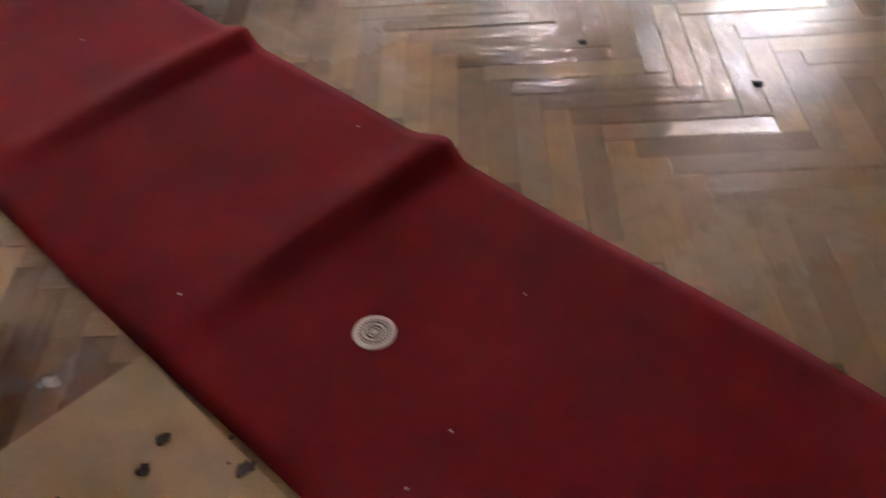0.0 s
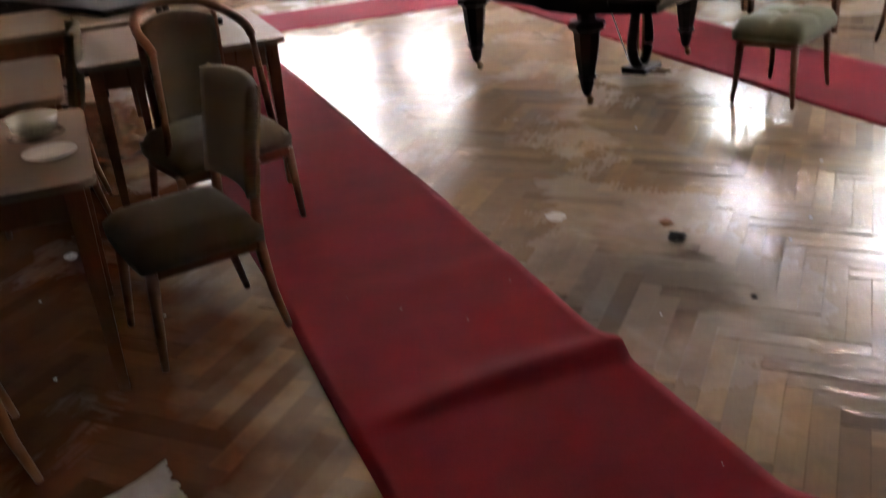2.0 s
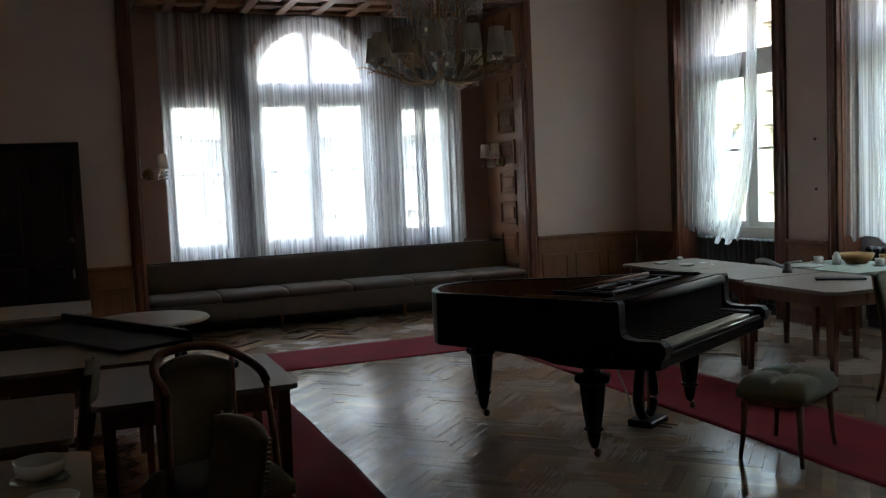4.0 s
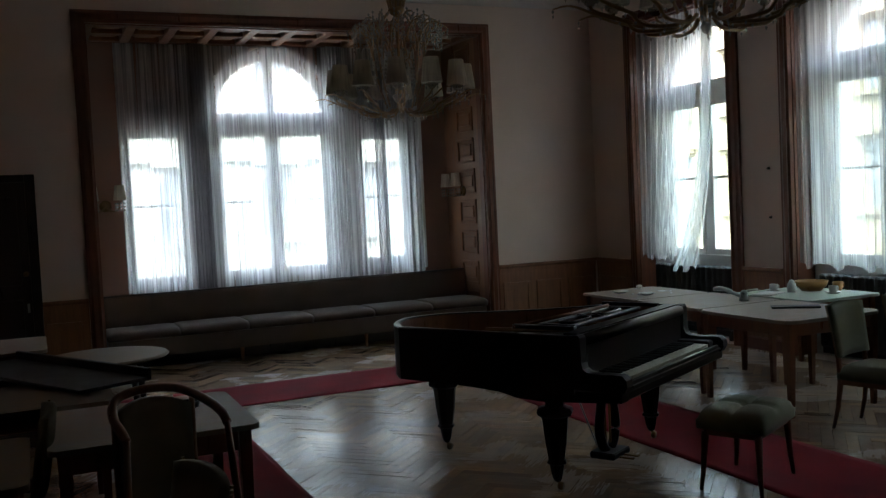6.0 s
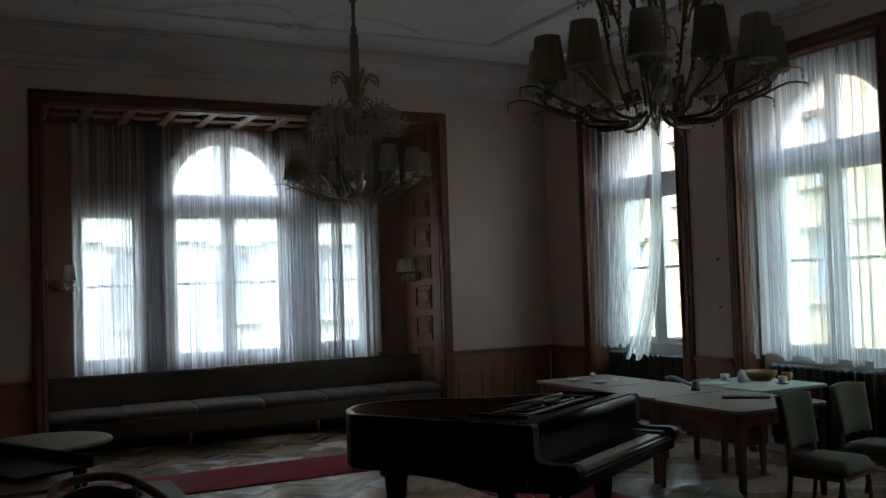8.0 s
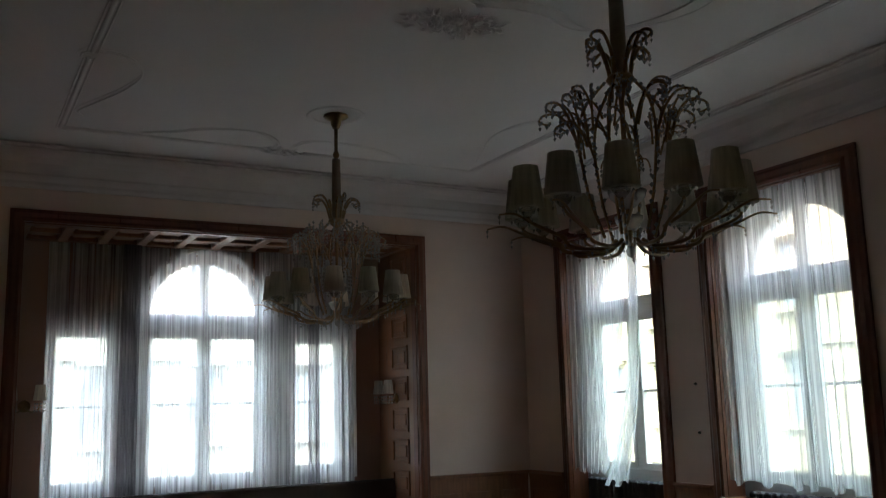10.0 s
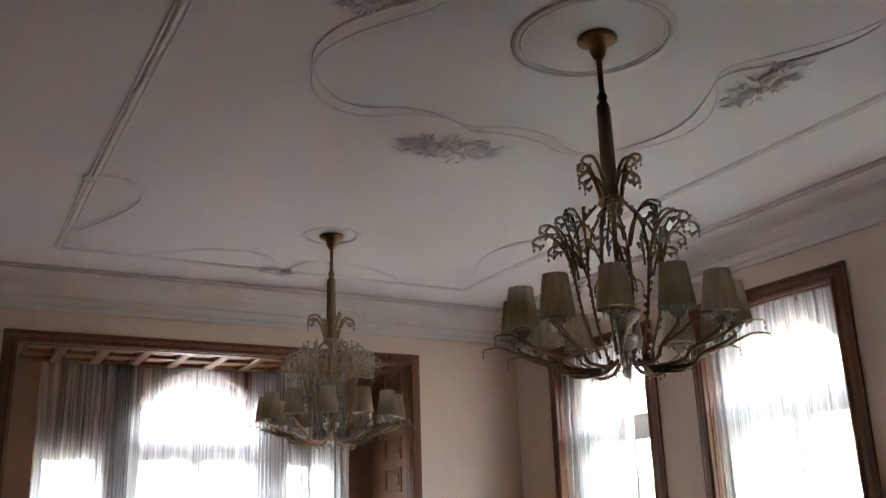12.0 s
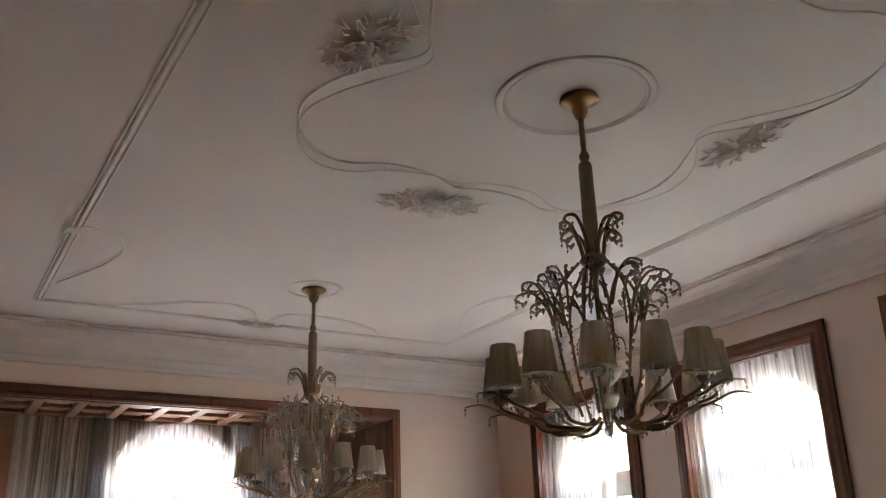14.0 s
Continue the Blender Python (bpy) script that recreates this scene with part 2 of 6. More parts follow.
def sheer(name, clear, color):
    m = bpy.data.materials.new(name)
    m.use_nodes = True
    nt = m.node_tree
    nt.nodes.remove(nt.nodes["Principled BSDF"])
    o = nt.nodes["Material Output"]
    tr, tl, df = (nt.nodes.new("ShaderNodeBsdf" + k) for k in ("Transparent", "Translucent", "Diffuse"))
    for n in (tl, df):
        n.inputs["Color"].default_value = (*color, 1)
    tc = nt.nodes.new("ShaderNodeTexCoord")
    nz = nt.nodes.new("ShaderNodeTexNoise")
    # long upright streaks of clearness paint the dark lines that folds show against light
    nz.inputs["Scale"].default_value, nz.inputs["Detail"].default_value = 1.0, 4
    mp = nt.nodes.new("ShaderNodeMapping")
    mp.inputs["Scale"].default_value = (34, 34, 0.35)
    nt.links.new(tc.outputs["Object"], mp.inputs["Vector"])
    nt.links.new(mp.outputs[0], nz.inputs["Vector"])
    mr = nt.nodes.new("ShaderNodeMapRange")
    mr.inputs["From Min"].default_value, mr.inputs["From Max"].default_value = 0.3, 0.7
    mr.inputs["To Min"].default_value, mr.inputs["To Max"].default_value = max(0.02, clear - 0.36), clear + 0.24
    nt.links.new(nz.outputs[0], mr.inputs["Value"])
    m1, m2 = nt.nodes.new("ShaderNodeMixShader"), nt.nodes.new("ShaderNodeMixShader")
    m1.inputs[0].default_value = 0.25
    nt.links.new(tl.outputs[0], m1.inputs[1])
    nt.links.new(df.outputs[0], m1.inputs[2])
    nt.links.new(mr.outputs[0], m2.inputs[0])
    nt.links.new(m1.outputs[0], m2.inputs[1])
    nt.links.new(tr.outputs[0], m2.inputs[2])
    nt.links.new(m2.outputs[0], o.inputs["Surface"])
    return m


M_SHEER = sheer("white_sheer_voile", 0.52, (0.76, 0.77, 0.77))
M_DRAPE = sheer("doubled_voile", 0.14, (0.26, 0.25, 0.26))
M_SHADE = sheer("cream_lampshade_cloth", 0.1, (0.66, 0.60, 0.51))
M_TORN = sheer("bunched_voile", 0.18, (0.80, 0.81, 0.80))


def glassy(name, gloss_rough, tintc, least=0.04):
    m = bpy.data.materials.new(name)
    m.use_nodes = True
    nt = m.node_tree
    nt.nodes.remove(nt.nodes["Principled BSDF"])
    tr, gl, fr, mx = (nt.nodes.new("ShaderNode" + k) for k in ("BsdfTransparent", "BsdfGlossy", "LayerWeight", "MixShader"))
    tr.inputs["Color"].default_value = (*tintc, 1)
    gl.inputs["Roughness"].default_value = gloss_rough
    fr.inputs["Blend"].default_value = 0.5
    pw, ma = nt.nodes.new("ShaderNodeMath"), nt.nodes.new("ShaderNodeMath")
    pw.operation, ma.operation = "POWER", "MULTIPLY_ADD"
    pw.inputs[1].default_value, ma.inputs[1].default_value, ma.inputs[2].default_value = 5.0, 0.84, least
    nt.links.new(fr.outputs["Facing"], pw.inputs[0])
    nt.links.new(pw.outputs[0], ma.inputs[0])
    nt.links.new(ma.outputs[0], mx.inputs[0])
    nt.links.new(tr.outputs[0], mx.inputs[1])
    nt.links.new(gl.outputs[0], mx.inputs[2])
    nt.links.new(mx.outputs[0], nt.nodes["Material Output"].inputs["Surface"])
    return m


M_GLASS = glassy("window_glass", 0.02, (0.93, 0.96, 0.95))
# greener daylight on the right side is put into the tint of these panes
M_TINTGLASS = glassy("green_tinted_pane_glass", 0.02, (0.89, 0.95, 0.925))
M_CUP = glassy("clear_cup_glass", 0.03, (0.78, 0.78, 0.75))
M_INK = mat("grey_print", (0.10, 0.10, 0.10), 0.6)
M_CRYSTAL = glassy("cut_crystal", 0.06, (0.85, 0.84, 0.81), 0.30)
# facets also scatter light inside the drop
_t = M_CRYSTAL.node_tree
_o = _t.nodes["Material Output"].inputs["Surface"]
_d, _x = _t.nodes.new("ShaderNodeBsdfTranslucent"), _t.nodes.new("ShaderNodeMixShader")
_d.inputs["Color"].default_value, _x.inputs[0].default_value = (0.95, 0.90, 0.82, 1), 0.27
_t.links.new(_o.links[0].from_socket, _x.inputs[1])
_t.links.new(_d.outputs[0], _x.inputs[2])
_t.links.new(_x.outputs[0], _o)


# ---- mesh helpers ----
def part(name, bm, material, parent=None, label="", smooth=False):
    bmesh.ops.recalc_face_normals(bm, faces=bm.faces)
    me = bpy.data.meshes.new(name)
    bm.to_mesh(me)
    bm.free()
    me.materials.append(material)
    if smooth:
        for p in me.polygons:
            p.use_smooth = True
    ob = new(name, me)
    if parent:
        ob.parent = parent
    if label:
        ob["label"] = label
    return ob


def thing(name, label, category, m=None, group="", kind=""):
    ob = new(name)
    ob.empty_display_size = 0.1
    if m is not None:
        ob.matrix_world = m
    return tagged(ob, label, category, group, kind)


def box(bm, x0, x1, y0, y1, z0, z1, bev=0.0, seg=1):
    sub = bmesh.new() if bev else bm
    v = [sub.verts.new((x, y, z)) for z in (z0, z1) for y in (y0, y1) for x in (x0, x1)]
    for f in ((0, 2, 3, 1), (4, 5, 7, 6), (0, 1, 5, 4), (2, 6, 7, 3), (0, 4, 6, 2), (1, 3, 7, 5)):
        sub.faces.new([v[i] for i in f])
    if bev:
        bmesh.ops.bevel(sub, geom=sub.edges[:], offset=bev, segments=seg, affect="EDGES")
        join(bm, sub)
    return bm


def join(bm, sub, m=None):
    made = {v: bm.verts.new(m @ v.co if m else v.co) for v in sub.verts}
    for f in sub.faces:
        bm.faces.new([made[v] for v in f.verts])
    sub.free()


def boxes(*specs, bev=0.0, seg=1):
    bm = bmesh.new()
    for s in specs:
        box(bm, *s, bev=bev, seg=seg)
    return bm


def lathe(profile, seg=16, bm=None, at=(0, 0, 0), squash=1.0):
    """Turn (radius, z) pairs round the z axis."""
    bm = bm or bmesh.new()
    rings = []
    for r, z in profile:
        rings.append([bm.verts.new((at[0] + r * math.cos(2 * math.pi * i / seg), at[1] + squash * r * math.sin(2 * math.pi * i / seg), at[2] + z)) for i in range(seg)])
    for a, b in zip(rings, rings[1:]):
        for i in range(seg):
            bm.faces.new((a[i], a[(i + 1) % seg], b[(i + 1) % seg], b[i]))
    if profile[0][0] > 0:
        bm.faces.new(rings[0][::-1])
    if profile[-1][0] > 0:
        bm.faces.new(rings[-1])
    return bm


def tube(pts, radius, seg=6, bm=None, flat=1.0, closed=False):
    """Sweep a round section along points; radius may be a list. flat squeezes it in z."""
    bm = bm or bmesh.new()
    pts = [Vector(p) for p in pts]
    n = len(pts)
    rad = radius if isinstance(radius, (list, tuple)) else [radius] * n
    rings = []
    for i, p in enumerate(pts):
        a = pts[(i - 1) % n] if closed or i else p
        b = pts[(i + 1) % n] if closed or i < n - 1 else p
        d = (b - a).normalized()
        up = Vector((0, 0, 1)) if abs(d.z) < 0.95 else Vector((1, 0, 0))
        s = d.cross(up).normalized()
        u = s.cross(d).normalized()
        rings.append([bm.verts.new(p + rad[i] * (math.cos(t) * s + math.sin(t) * u * flat)) for t in (2 * math.pi * k / seg for k in range(seg))])
    pairs = list(zip(rings, rings[1:])) + ([(rings[-1], rings[0])] if closed else [])
    for a, b in pairs:
        for k in range(seg):
            bm.faces.new((a[k], a[(k + 1) % seg], b[(k + 1) % seg], b[k]))
    if not closed:
        bm.faces.new(rings[0][::-1])
        bm.faces.new(rings[-1])
    return bm


def spline(pts, per=8, closed=False):
    """A smooth line through points."""
    p = [Vector(q) for q in pts]
    n = len(p)
    out = []
    for i in range(n if closed else n - 1):
        g = (lambda k: p[k % n]) if closed else (lambda k: p[min(max(k, 0), n - 1)])
        a, b, c, d = g(i - 1), g(i), g(i + 1), g(i + 2)
        for k in range(per):
            t = k / per
            out.append(0.5 * (2 * b + (c - a) * t + (2 * a - 5 * b + 4 * c - d) * t * t + (3 * b - a - 3 * c + d) * t ** 3))
    if not closed:
        out.append(p[-1])
    return out


def prism(outline, z0, z1, bm=None):
    bm = bm or bmesh.new()
    lo = [bm.verts.new((x, y, z0)) for x, y in outline]
    hi = [bm.verts.new((x, y, z1)) for x, y in outline]
    n = len(outline)
    bm.faces.new(lo[::-1])
    bm.faces.new(hi)
    for i in range(n):
        bm.faces.new((lo[i], lo[(i + 1) % n], hi[(i + 1) % n], hi[i]))
    return bm


def rounded(w, d, r, seg=5, cx=0, cy=0):
    pts = []
    for sx, sy, a0 in ((1, 1, 0), (-1, 1, 90), (-1, -1, 180), (1, -1, 270)):
        for k in range(seg + 1):
            a = radians(a0 + 90 * k / seg)
            pts.append((cx + sx * (w / 2 - r) + r * math.cos(a), cy + sy * (d / 2 - r) + r * math.sin(a)))
    return pts


def cushion(w, d, h, bulge, n=10, crease=()):
    """A padded slab, domed on top; crease: x and y places of sewn-in lines."""
    bm = bmesh.new()
    grid = []
    for j in range(n + 1):
        row = []
        for i in range(n + 1):
            u, v = 2 * i / n - 1, 2 * j / n - 1
            e = max(0.0, (1 - u ** 6) * (1 - v ** 6))
            z = h * 0.55 + (h * 0.45 + bulge) * e ** 0.5
            for axis, at in crease:
                q = u if axis == "x" else v
                z -= 0.03 * math.exp(-((q - at) / 0.09) ** 2) * e
            k = 1 - 0.035 * (abs(u * v)) ** 3
            row.append(bm.verts.new((u * w / 2 * k, v * d / 2 * k, z)))
        grid.append(row)
    for j in range(n):
        for i in range(n):
            bm.faces.new((grid[j][i], grid[j][i + 1], grid[j + 1][i + 1], grid[j + 1][i]))
    rim = [grid[0][i] for i in range(n)] + [grid[j][n] for j in range(n)] + [grid[n][i] for i in range(n, 0, -1)] + [grid[j][0] for j in range(n, 0, -1)]
    low = [bm.verts.new((v.co.x * 0.985, v.co.y * 0.985, 0)) for v in rim]
    m = len(rim)
    for i in range(m):
        bm.faces.new((low[i], low[(i + 1) % m], rim[(i + 1) % m], rim[i]))
    bm.faces.new(low[::-1])
    return bm


def octa(bm, x, y, z, r, h):
    """A cut crystal drop: two pyramids."""
    v = [bm.verts.new((x + r * math.cos(a), y + r * math.sin(a), z)) for a in (0, math.pi / 2, math.pi, 3 * math.pi / 2)]
    t, b = bm.verts.new((x, y, z + h * 0.35)), bm.verts.new((x, y, z - h * 0.65))
    for i in range(4):
        bm.faces.new((v[i], v[(i + 1) % 4], t))
        bm.faces.new((v[(i + 1) % 4], v[i], b))


# ---- the room ----
XL, XR, YN, YF, ZC = -1.9, 6.65, -4.0, 11.18, 4.715   # inner faces of the walls, ceiling height
AX0, AX1, AY, AZ = 0.13, 4.94, 12.40, 3.92            # alcove behind the far wall
T = 0.45


def along_x(s, d, z):
    return (s, d, z)


def along_y(s, d, z):
    return (d, s, z)


def slab(bm, axis, s0, s1, d0, d1, z0, z1):
    a, b = axis(s0, d0, z0), axis(s1, d1, z1)
    box(bm, min(a[0], b[0]), max(a[0], b[0]), min(a[1], b[1]), max(a[1], b[1]), z0, z1)


def arch_top(bm, axis, c, r, d0, d1, zs, z1, n=20):
    """The masonry over a round arch of radius r that springs at zs, up to z1."""
    for i in range(n):
        a0, a1 = math.pi * i / n, math.pi * (i + 1) / n
        q = [(c - r * math.cos(a0), zs + r * math.sin(a0)), (c - r * math.cos(a1), zs + r * math.sin(a1))]
        vs = []
        for d in (d0, d1):
            vs.append([bm.verts.new(axis(s, d, z)) for s, z in (q[0], q[1], (q[1][0], z1), (q[0][0], z1))])
        bm.faces.new(vs[0])
        bm.faces.new(vs[1][::-1])
        for k in (0, 2):
            bm.faces.new((vs[0][k], vs[0][(k + 1) % 4], vs[1][(k + 1) % 4], vs[1][k]))


def pierced(bm, axis, s0, s1, d0, d1, z0, z1, holes):
    """A wall from s0 to s1 with openings (a, b, low, spring or top, round?)."""
    s = s0
    for a, b, lo, hi, arch in sorted(holes):
        slab(bm, axis, s, a, d0, d1, z0, z1)
        if lo > z0:
            slab(bm, axis, a, b, d0, d1, z0, lo)
        if arch:
            arch_top(bm, axis, (a + b) / 2, (b - a) / 2, d0, d1, hi, z1)
        else:
            slab(bm, axis, a, b, d0, d1, hi, z1)
        s = b
    slab(bm, axis, s, s1, d0, d1, z0, z1)


def setting(name, bm, material, label, category, parent=None):
    return tagged(part(name, bm, material, parent), label, category, kind="structure")


# far wall with the alcove opening
bm = bmesh.new()
slab(bm, along_x, XL, AX0, YF, YF + 0.12, 0, ZC)
slab(bm, along_x, AX0, AX1, YF, YF + 0.12, AZ, ZC)
slab(bm, along_x, AX1, XR + 0.1, YF, YF + 0.12, 0, ZC)
wall_far = setting("wall_far", bm, M_WALL, "pinkish cream plaster wall round the wide alcove opening", "wall")

# alcove: back wall with three windows, side cheeks
BAYWIN = ((0.523, 1.363, 0.86, 2.87, False), (1.657, 3.257, 0.88, 3.05, True), (3.535, 4.465, 0.86, 2.87, False))
bm = bmesh.new()
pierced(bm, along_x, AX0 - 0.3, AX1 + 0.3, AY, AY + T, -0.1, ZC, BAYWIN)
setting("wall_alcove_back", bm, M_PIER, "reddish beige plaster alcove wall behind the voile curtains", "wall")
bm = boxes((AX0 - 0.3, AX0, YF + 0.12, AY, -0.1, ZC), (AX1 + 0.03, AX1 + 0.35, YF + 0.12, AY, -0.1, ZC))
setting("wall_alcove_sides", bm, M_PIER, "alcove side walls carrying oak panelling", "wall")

# window wall with three tall recesses
OPEN = ((8.43, 10.20), (5.75, 7.51), (3.02, 4.80))
CENTRES = (9.20, 6.57, 3.86)
bm = bmesh.new()
pierced(bm, along_y, YN - 0.1, YF + 0.12, XR, XR + 0.24, -0.1, ZC, [(a, b, 0.0, 3.91, False) for a, b in OPEN])
wall_window = setting("wall_window", bm, M_WALL, "pinkish cream plaster wall with tall window recesses", "wall")
bm = bmesh.new()
pierced(bm, along_y, YN - 0.1, YF + 0.12, XR + 0.242, XR + 0.60, -0.1, ZC, [(c - 0.72, c + 0.72, 0.98, 3.05, True) for c in CENTRES])
setting("wall_window_outer", bm, M_WHITE, "white plastered window reveal with round arches", "wall")

# unseen closing walls, darker than the room's own plaster so less light bounces back
setting("wall_left", boxes((XL - 0.2, XL, YN - 0.2, YF + 0.12, -0.1, ZC)), M_PIER, "unseen reddish plaster side wall, toned dark to cut bounced light", "wall")
setting("wall_back", boxes((XL, XR, YN - 0.2, YN, -0.1, ZC)), M_PIER, "unseen reddish plaster back wall, toned dark to cut bounced light", "wall")
setting("ceiling", boxes((XL - 0.2, XR + 0.6, YN - 0.2, AY + T, ZC, ZC + 0.2)), M_CEIL, "off-white plaster ceiling with stucco panels", "ceiling")
setting("subfloor", boxes((XL - 0.2, XR + 0.6, YN - 0.2, AY + T, -0.15, -0.024)), M_SUB, "dark bitumen subfloor under the parquet", "floor")


def sweep(profile, axis, s0, s1, origin, sign, bm=None):
    """Run a moulding profile (out, z) along a wall."""
    bm = bm or bmesh.new()
    rows = [[bm.verts.new(axis(s, origin + sign * o, z)) for o, z in profile] for s in (s0, s1)]
    n = len(profile)
    for i in range(n):
        bm.faces.new((rows[0][i], rows[0][(i + 1) % n], rows[1][(i + 1) % n], rows[1][i]))
    bm.faces.new(rows[0])
    bm.faces.new(rows[1][::-1])
    return bm


CORN = [(0.0, 4.30), (0.035, 4.30), (0.045, 4.335), (0.045, 4.37), (0.075, 4.40), (0.09, 4.43), (0.09, 4.455)]
CORN += [(0.10 + 0.20 * (1 - math.cos(radians(a))), 4.455 + 0.215 * math.sin(radians(a))) for a in (10, 30, 50, 70, 90)]
CORN += [(0.36, 4.67), (0.36, 4.69), (0.40, 4.69), (0.40, 4.714), (0.0, 4.714)]
bm = sweep(CORN, along_x, XL, XR, YF, -1)
sweep(CORN, along_y, YN, YF, XR, -1, bm)
sweep(CORN, along_y, YN, YF, XL, 1, bm)
sweep(CORN, along_x, XL, XR, YN, 1, bm)
setting("cornice", bm, M_STUCCO, "coved white plaster cornice below the ceiling", "cornice")


# stucco relief on the ceiling
def flatpath(pts, z=ZC - 0.002):
    return [(x, y, z) for x, y in pts]


def double(bm, a, b, gap=0.035):
    a, b = Vector((*a, ZC - 0.002)), Vector((*b, ZC - 0.002))
    s = (b - a).cross(Vector((0, 0, 1))).normalized() * gap
    tube([a, b], 0.020, 8, bm, flat=0.6)
    tube([a + s * 1.25, b + s * 1.25], 0.009, 6, bm)
    tube([a - s * 1.1, b - s * 1.1], 0.008, 6, bm)


bm = bmesh.new()
PX0, PX1, PY1 = 0.36, 5.20, 10.08
for run in (((0.46, YN + 1.2), (0.368, 7.85)), ((PX0, 7.98), (PX0, PY1)), ((PX0, PY1), (2.50, PY1)), ((2.95, PY1), (PX1, PY1)), ((PX1, PY1), (PX1, YN + 1.2)), ((0.46, YN + 1.2), (PX1, YN + 1.2))):
    double(bm, *run)
setting("ceiling_panel_moulding", bm, M_STUCCO, "straight plaster mouldings framing the ceiling panel", "ceiling moulding")

CX, CY = 2.78, 4.21
QUAD = [(0.0, 1.50), (0.29, 1.42), (0.60, 1.44), (0.88, 1.57), (1.13, 1.53), (1.37, 1.27), (1.49, 0.92), (1.44, 0.60), (1.27, 0.30), (1.11, 0.08)]
loop = [(CX + x, CY + y) for x, y in QUAD] + [(CX + x, CY - y) for x, y in QUAD[::-1]] + [(CX - x, CY - y) for x, y in QUAD[1:]] + [(CX - x, CY + y) for x, y in QUAD[:0:-1]]
bm = bmesh.new()


def ribbon(bm, line, broad, turns, phase, closed):
    """A flat plaster band that twists: two raised edges which part and meet, the heavier one changing sides."""
    n = len(line)
    edge = ([], [])
    rads = ([], [])
    for i, p in enumerate(line):
        a = line[(i - 1) % n] if closed or i else p
        b = line[(i + 1) % n] if closed or i < n - 1 else p
        d = (b - a).normalized()
        side = Vector((-d.y, d.x, 0))
        w = math.sin(2 * math.pi * turns * i / n + phase)
        fade = 1.0 if closed else math.sin(math.pi * min(1, (i + 1) / n)) ** 0.5
        for k, sg in ((0, 1), (1, -1)):
            edge[k].append(p + side * (sg * broad * 0.5 * abs(w) * fade))
            rads[k].append((0.006 + 0.011 * max(0.0, sg * w)) * (0.25 + 0.75 * fade))
    for k in (0, 1):
        tube(edge[k], rads[k], 8, bm, flat=0.62, closed=closed)


ribbon(bm, spline(flatpath(loop), 8, closed=True), 0.14, 4, 0.5, True)
# a leaf bud where two ribbons meet
lathe([(0.0, -0.004), (0.05, -0.006), (0.04, -0.02), (0.0, -0.03)], 12, bm, (2.80, 5.74, ZC), 0.55)
for x, y, r in ((2.77, 4.225, 0.49), (2.79, 8.61, 0.27), (2.77, 4.225, 0.45)):
    ring = [(x + r * math.cos(a), y + r * math.sin(a)) for a in (2 * math.pi * k / 48 for k in range(48))]
    tube(flatpath(ring), 0.026 if r != 0.45 else 0.012, 8, bm, flat=0.55, closed=True)
# scrolls at the panel's break, far edge and corner
for pts in ([(0.30, 8.02), (0.28, 7.88), (0.36, 7.80), (0.62, 7.82), (0.82, 8.15), (0.75, 8.62), (0.52, 9.20), (0.44, 9.45), (0.52, 9.62)],
            [(1.10, 9.96), (1.42, 9.79), (1.70, 9.57), (1.97, 9.48), (2.26, 9.47), (2.50, 9.70), (2.56, 9.92), (2.48, 10.02)],
            [(2.78, 10.0), (2.78, 9.80), (2.84, 9.63), (3.0, 9.53), (3.43, 9.54), (3.92, 9.74), (4.2, 9.95)],
            [(5.15, 8.10), (4.85, 7.95), (4.66, 8.25), (4.66, 8.75), (4.9, 9.35), (5.05, 9.7)]):
    sp = spline(flatpath(pts), 7)
    ribbon(bm, sp, 0.075, 0.9, 0.4, False)
setting("ceiling_scroll_relief", bm, M_STUCCO, "curving plaster ribbons and round rosettes on the ceiling", "ceiling moulding")


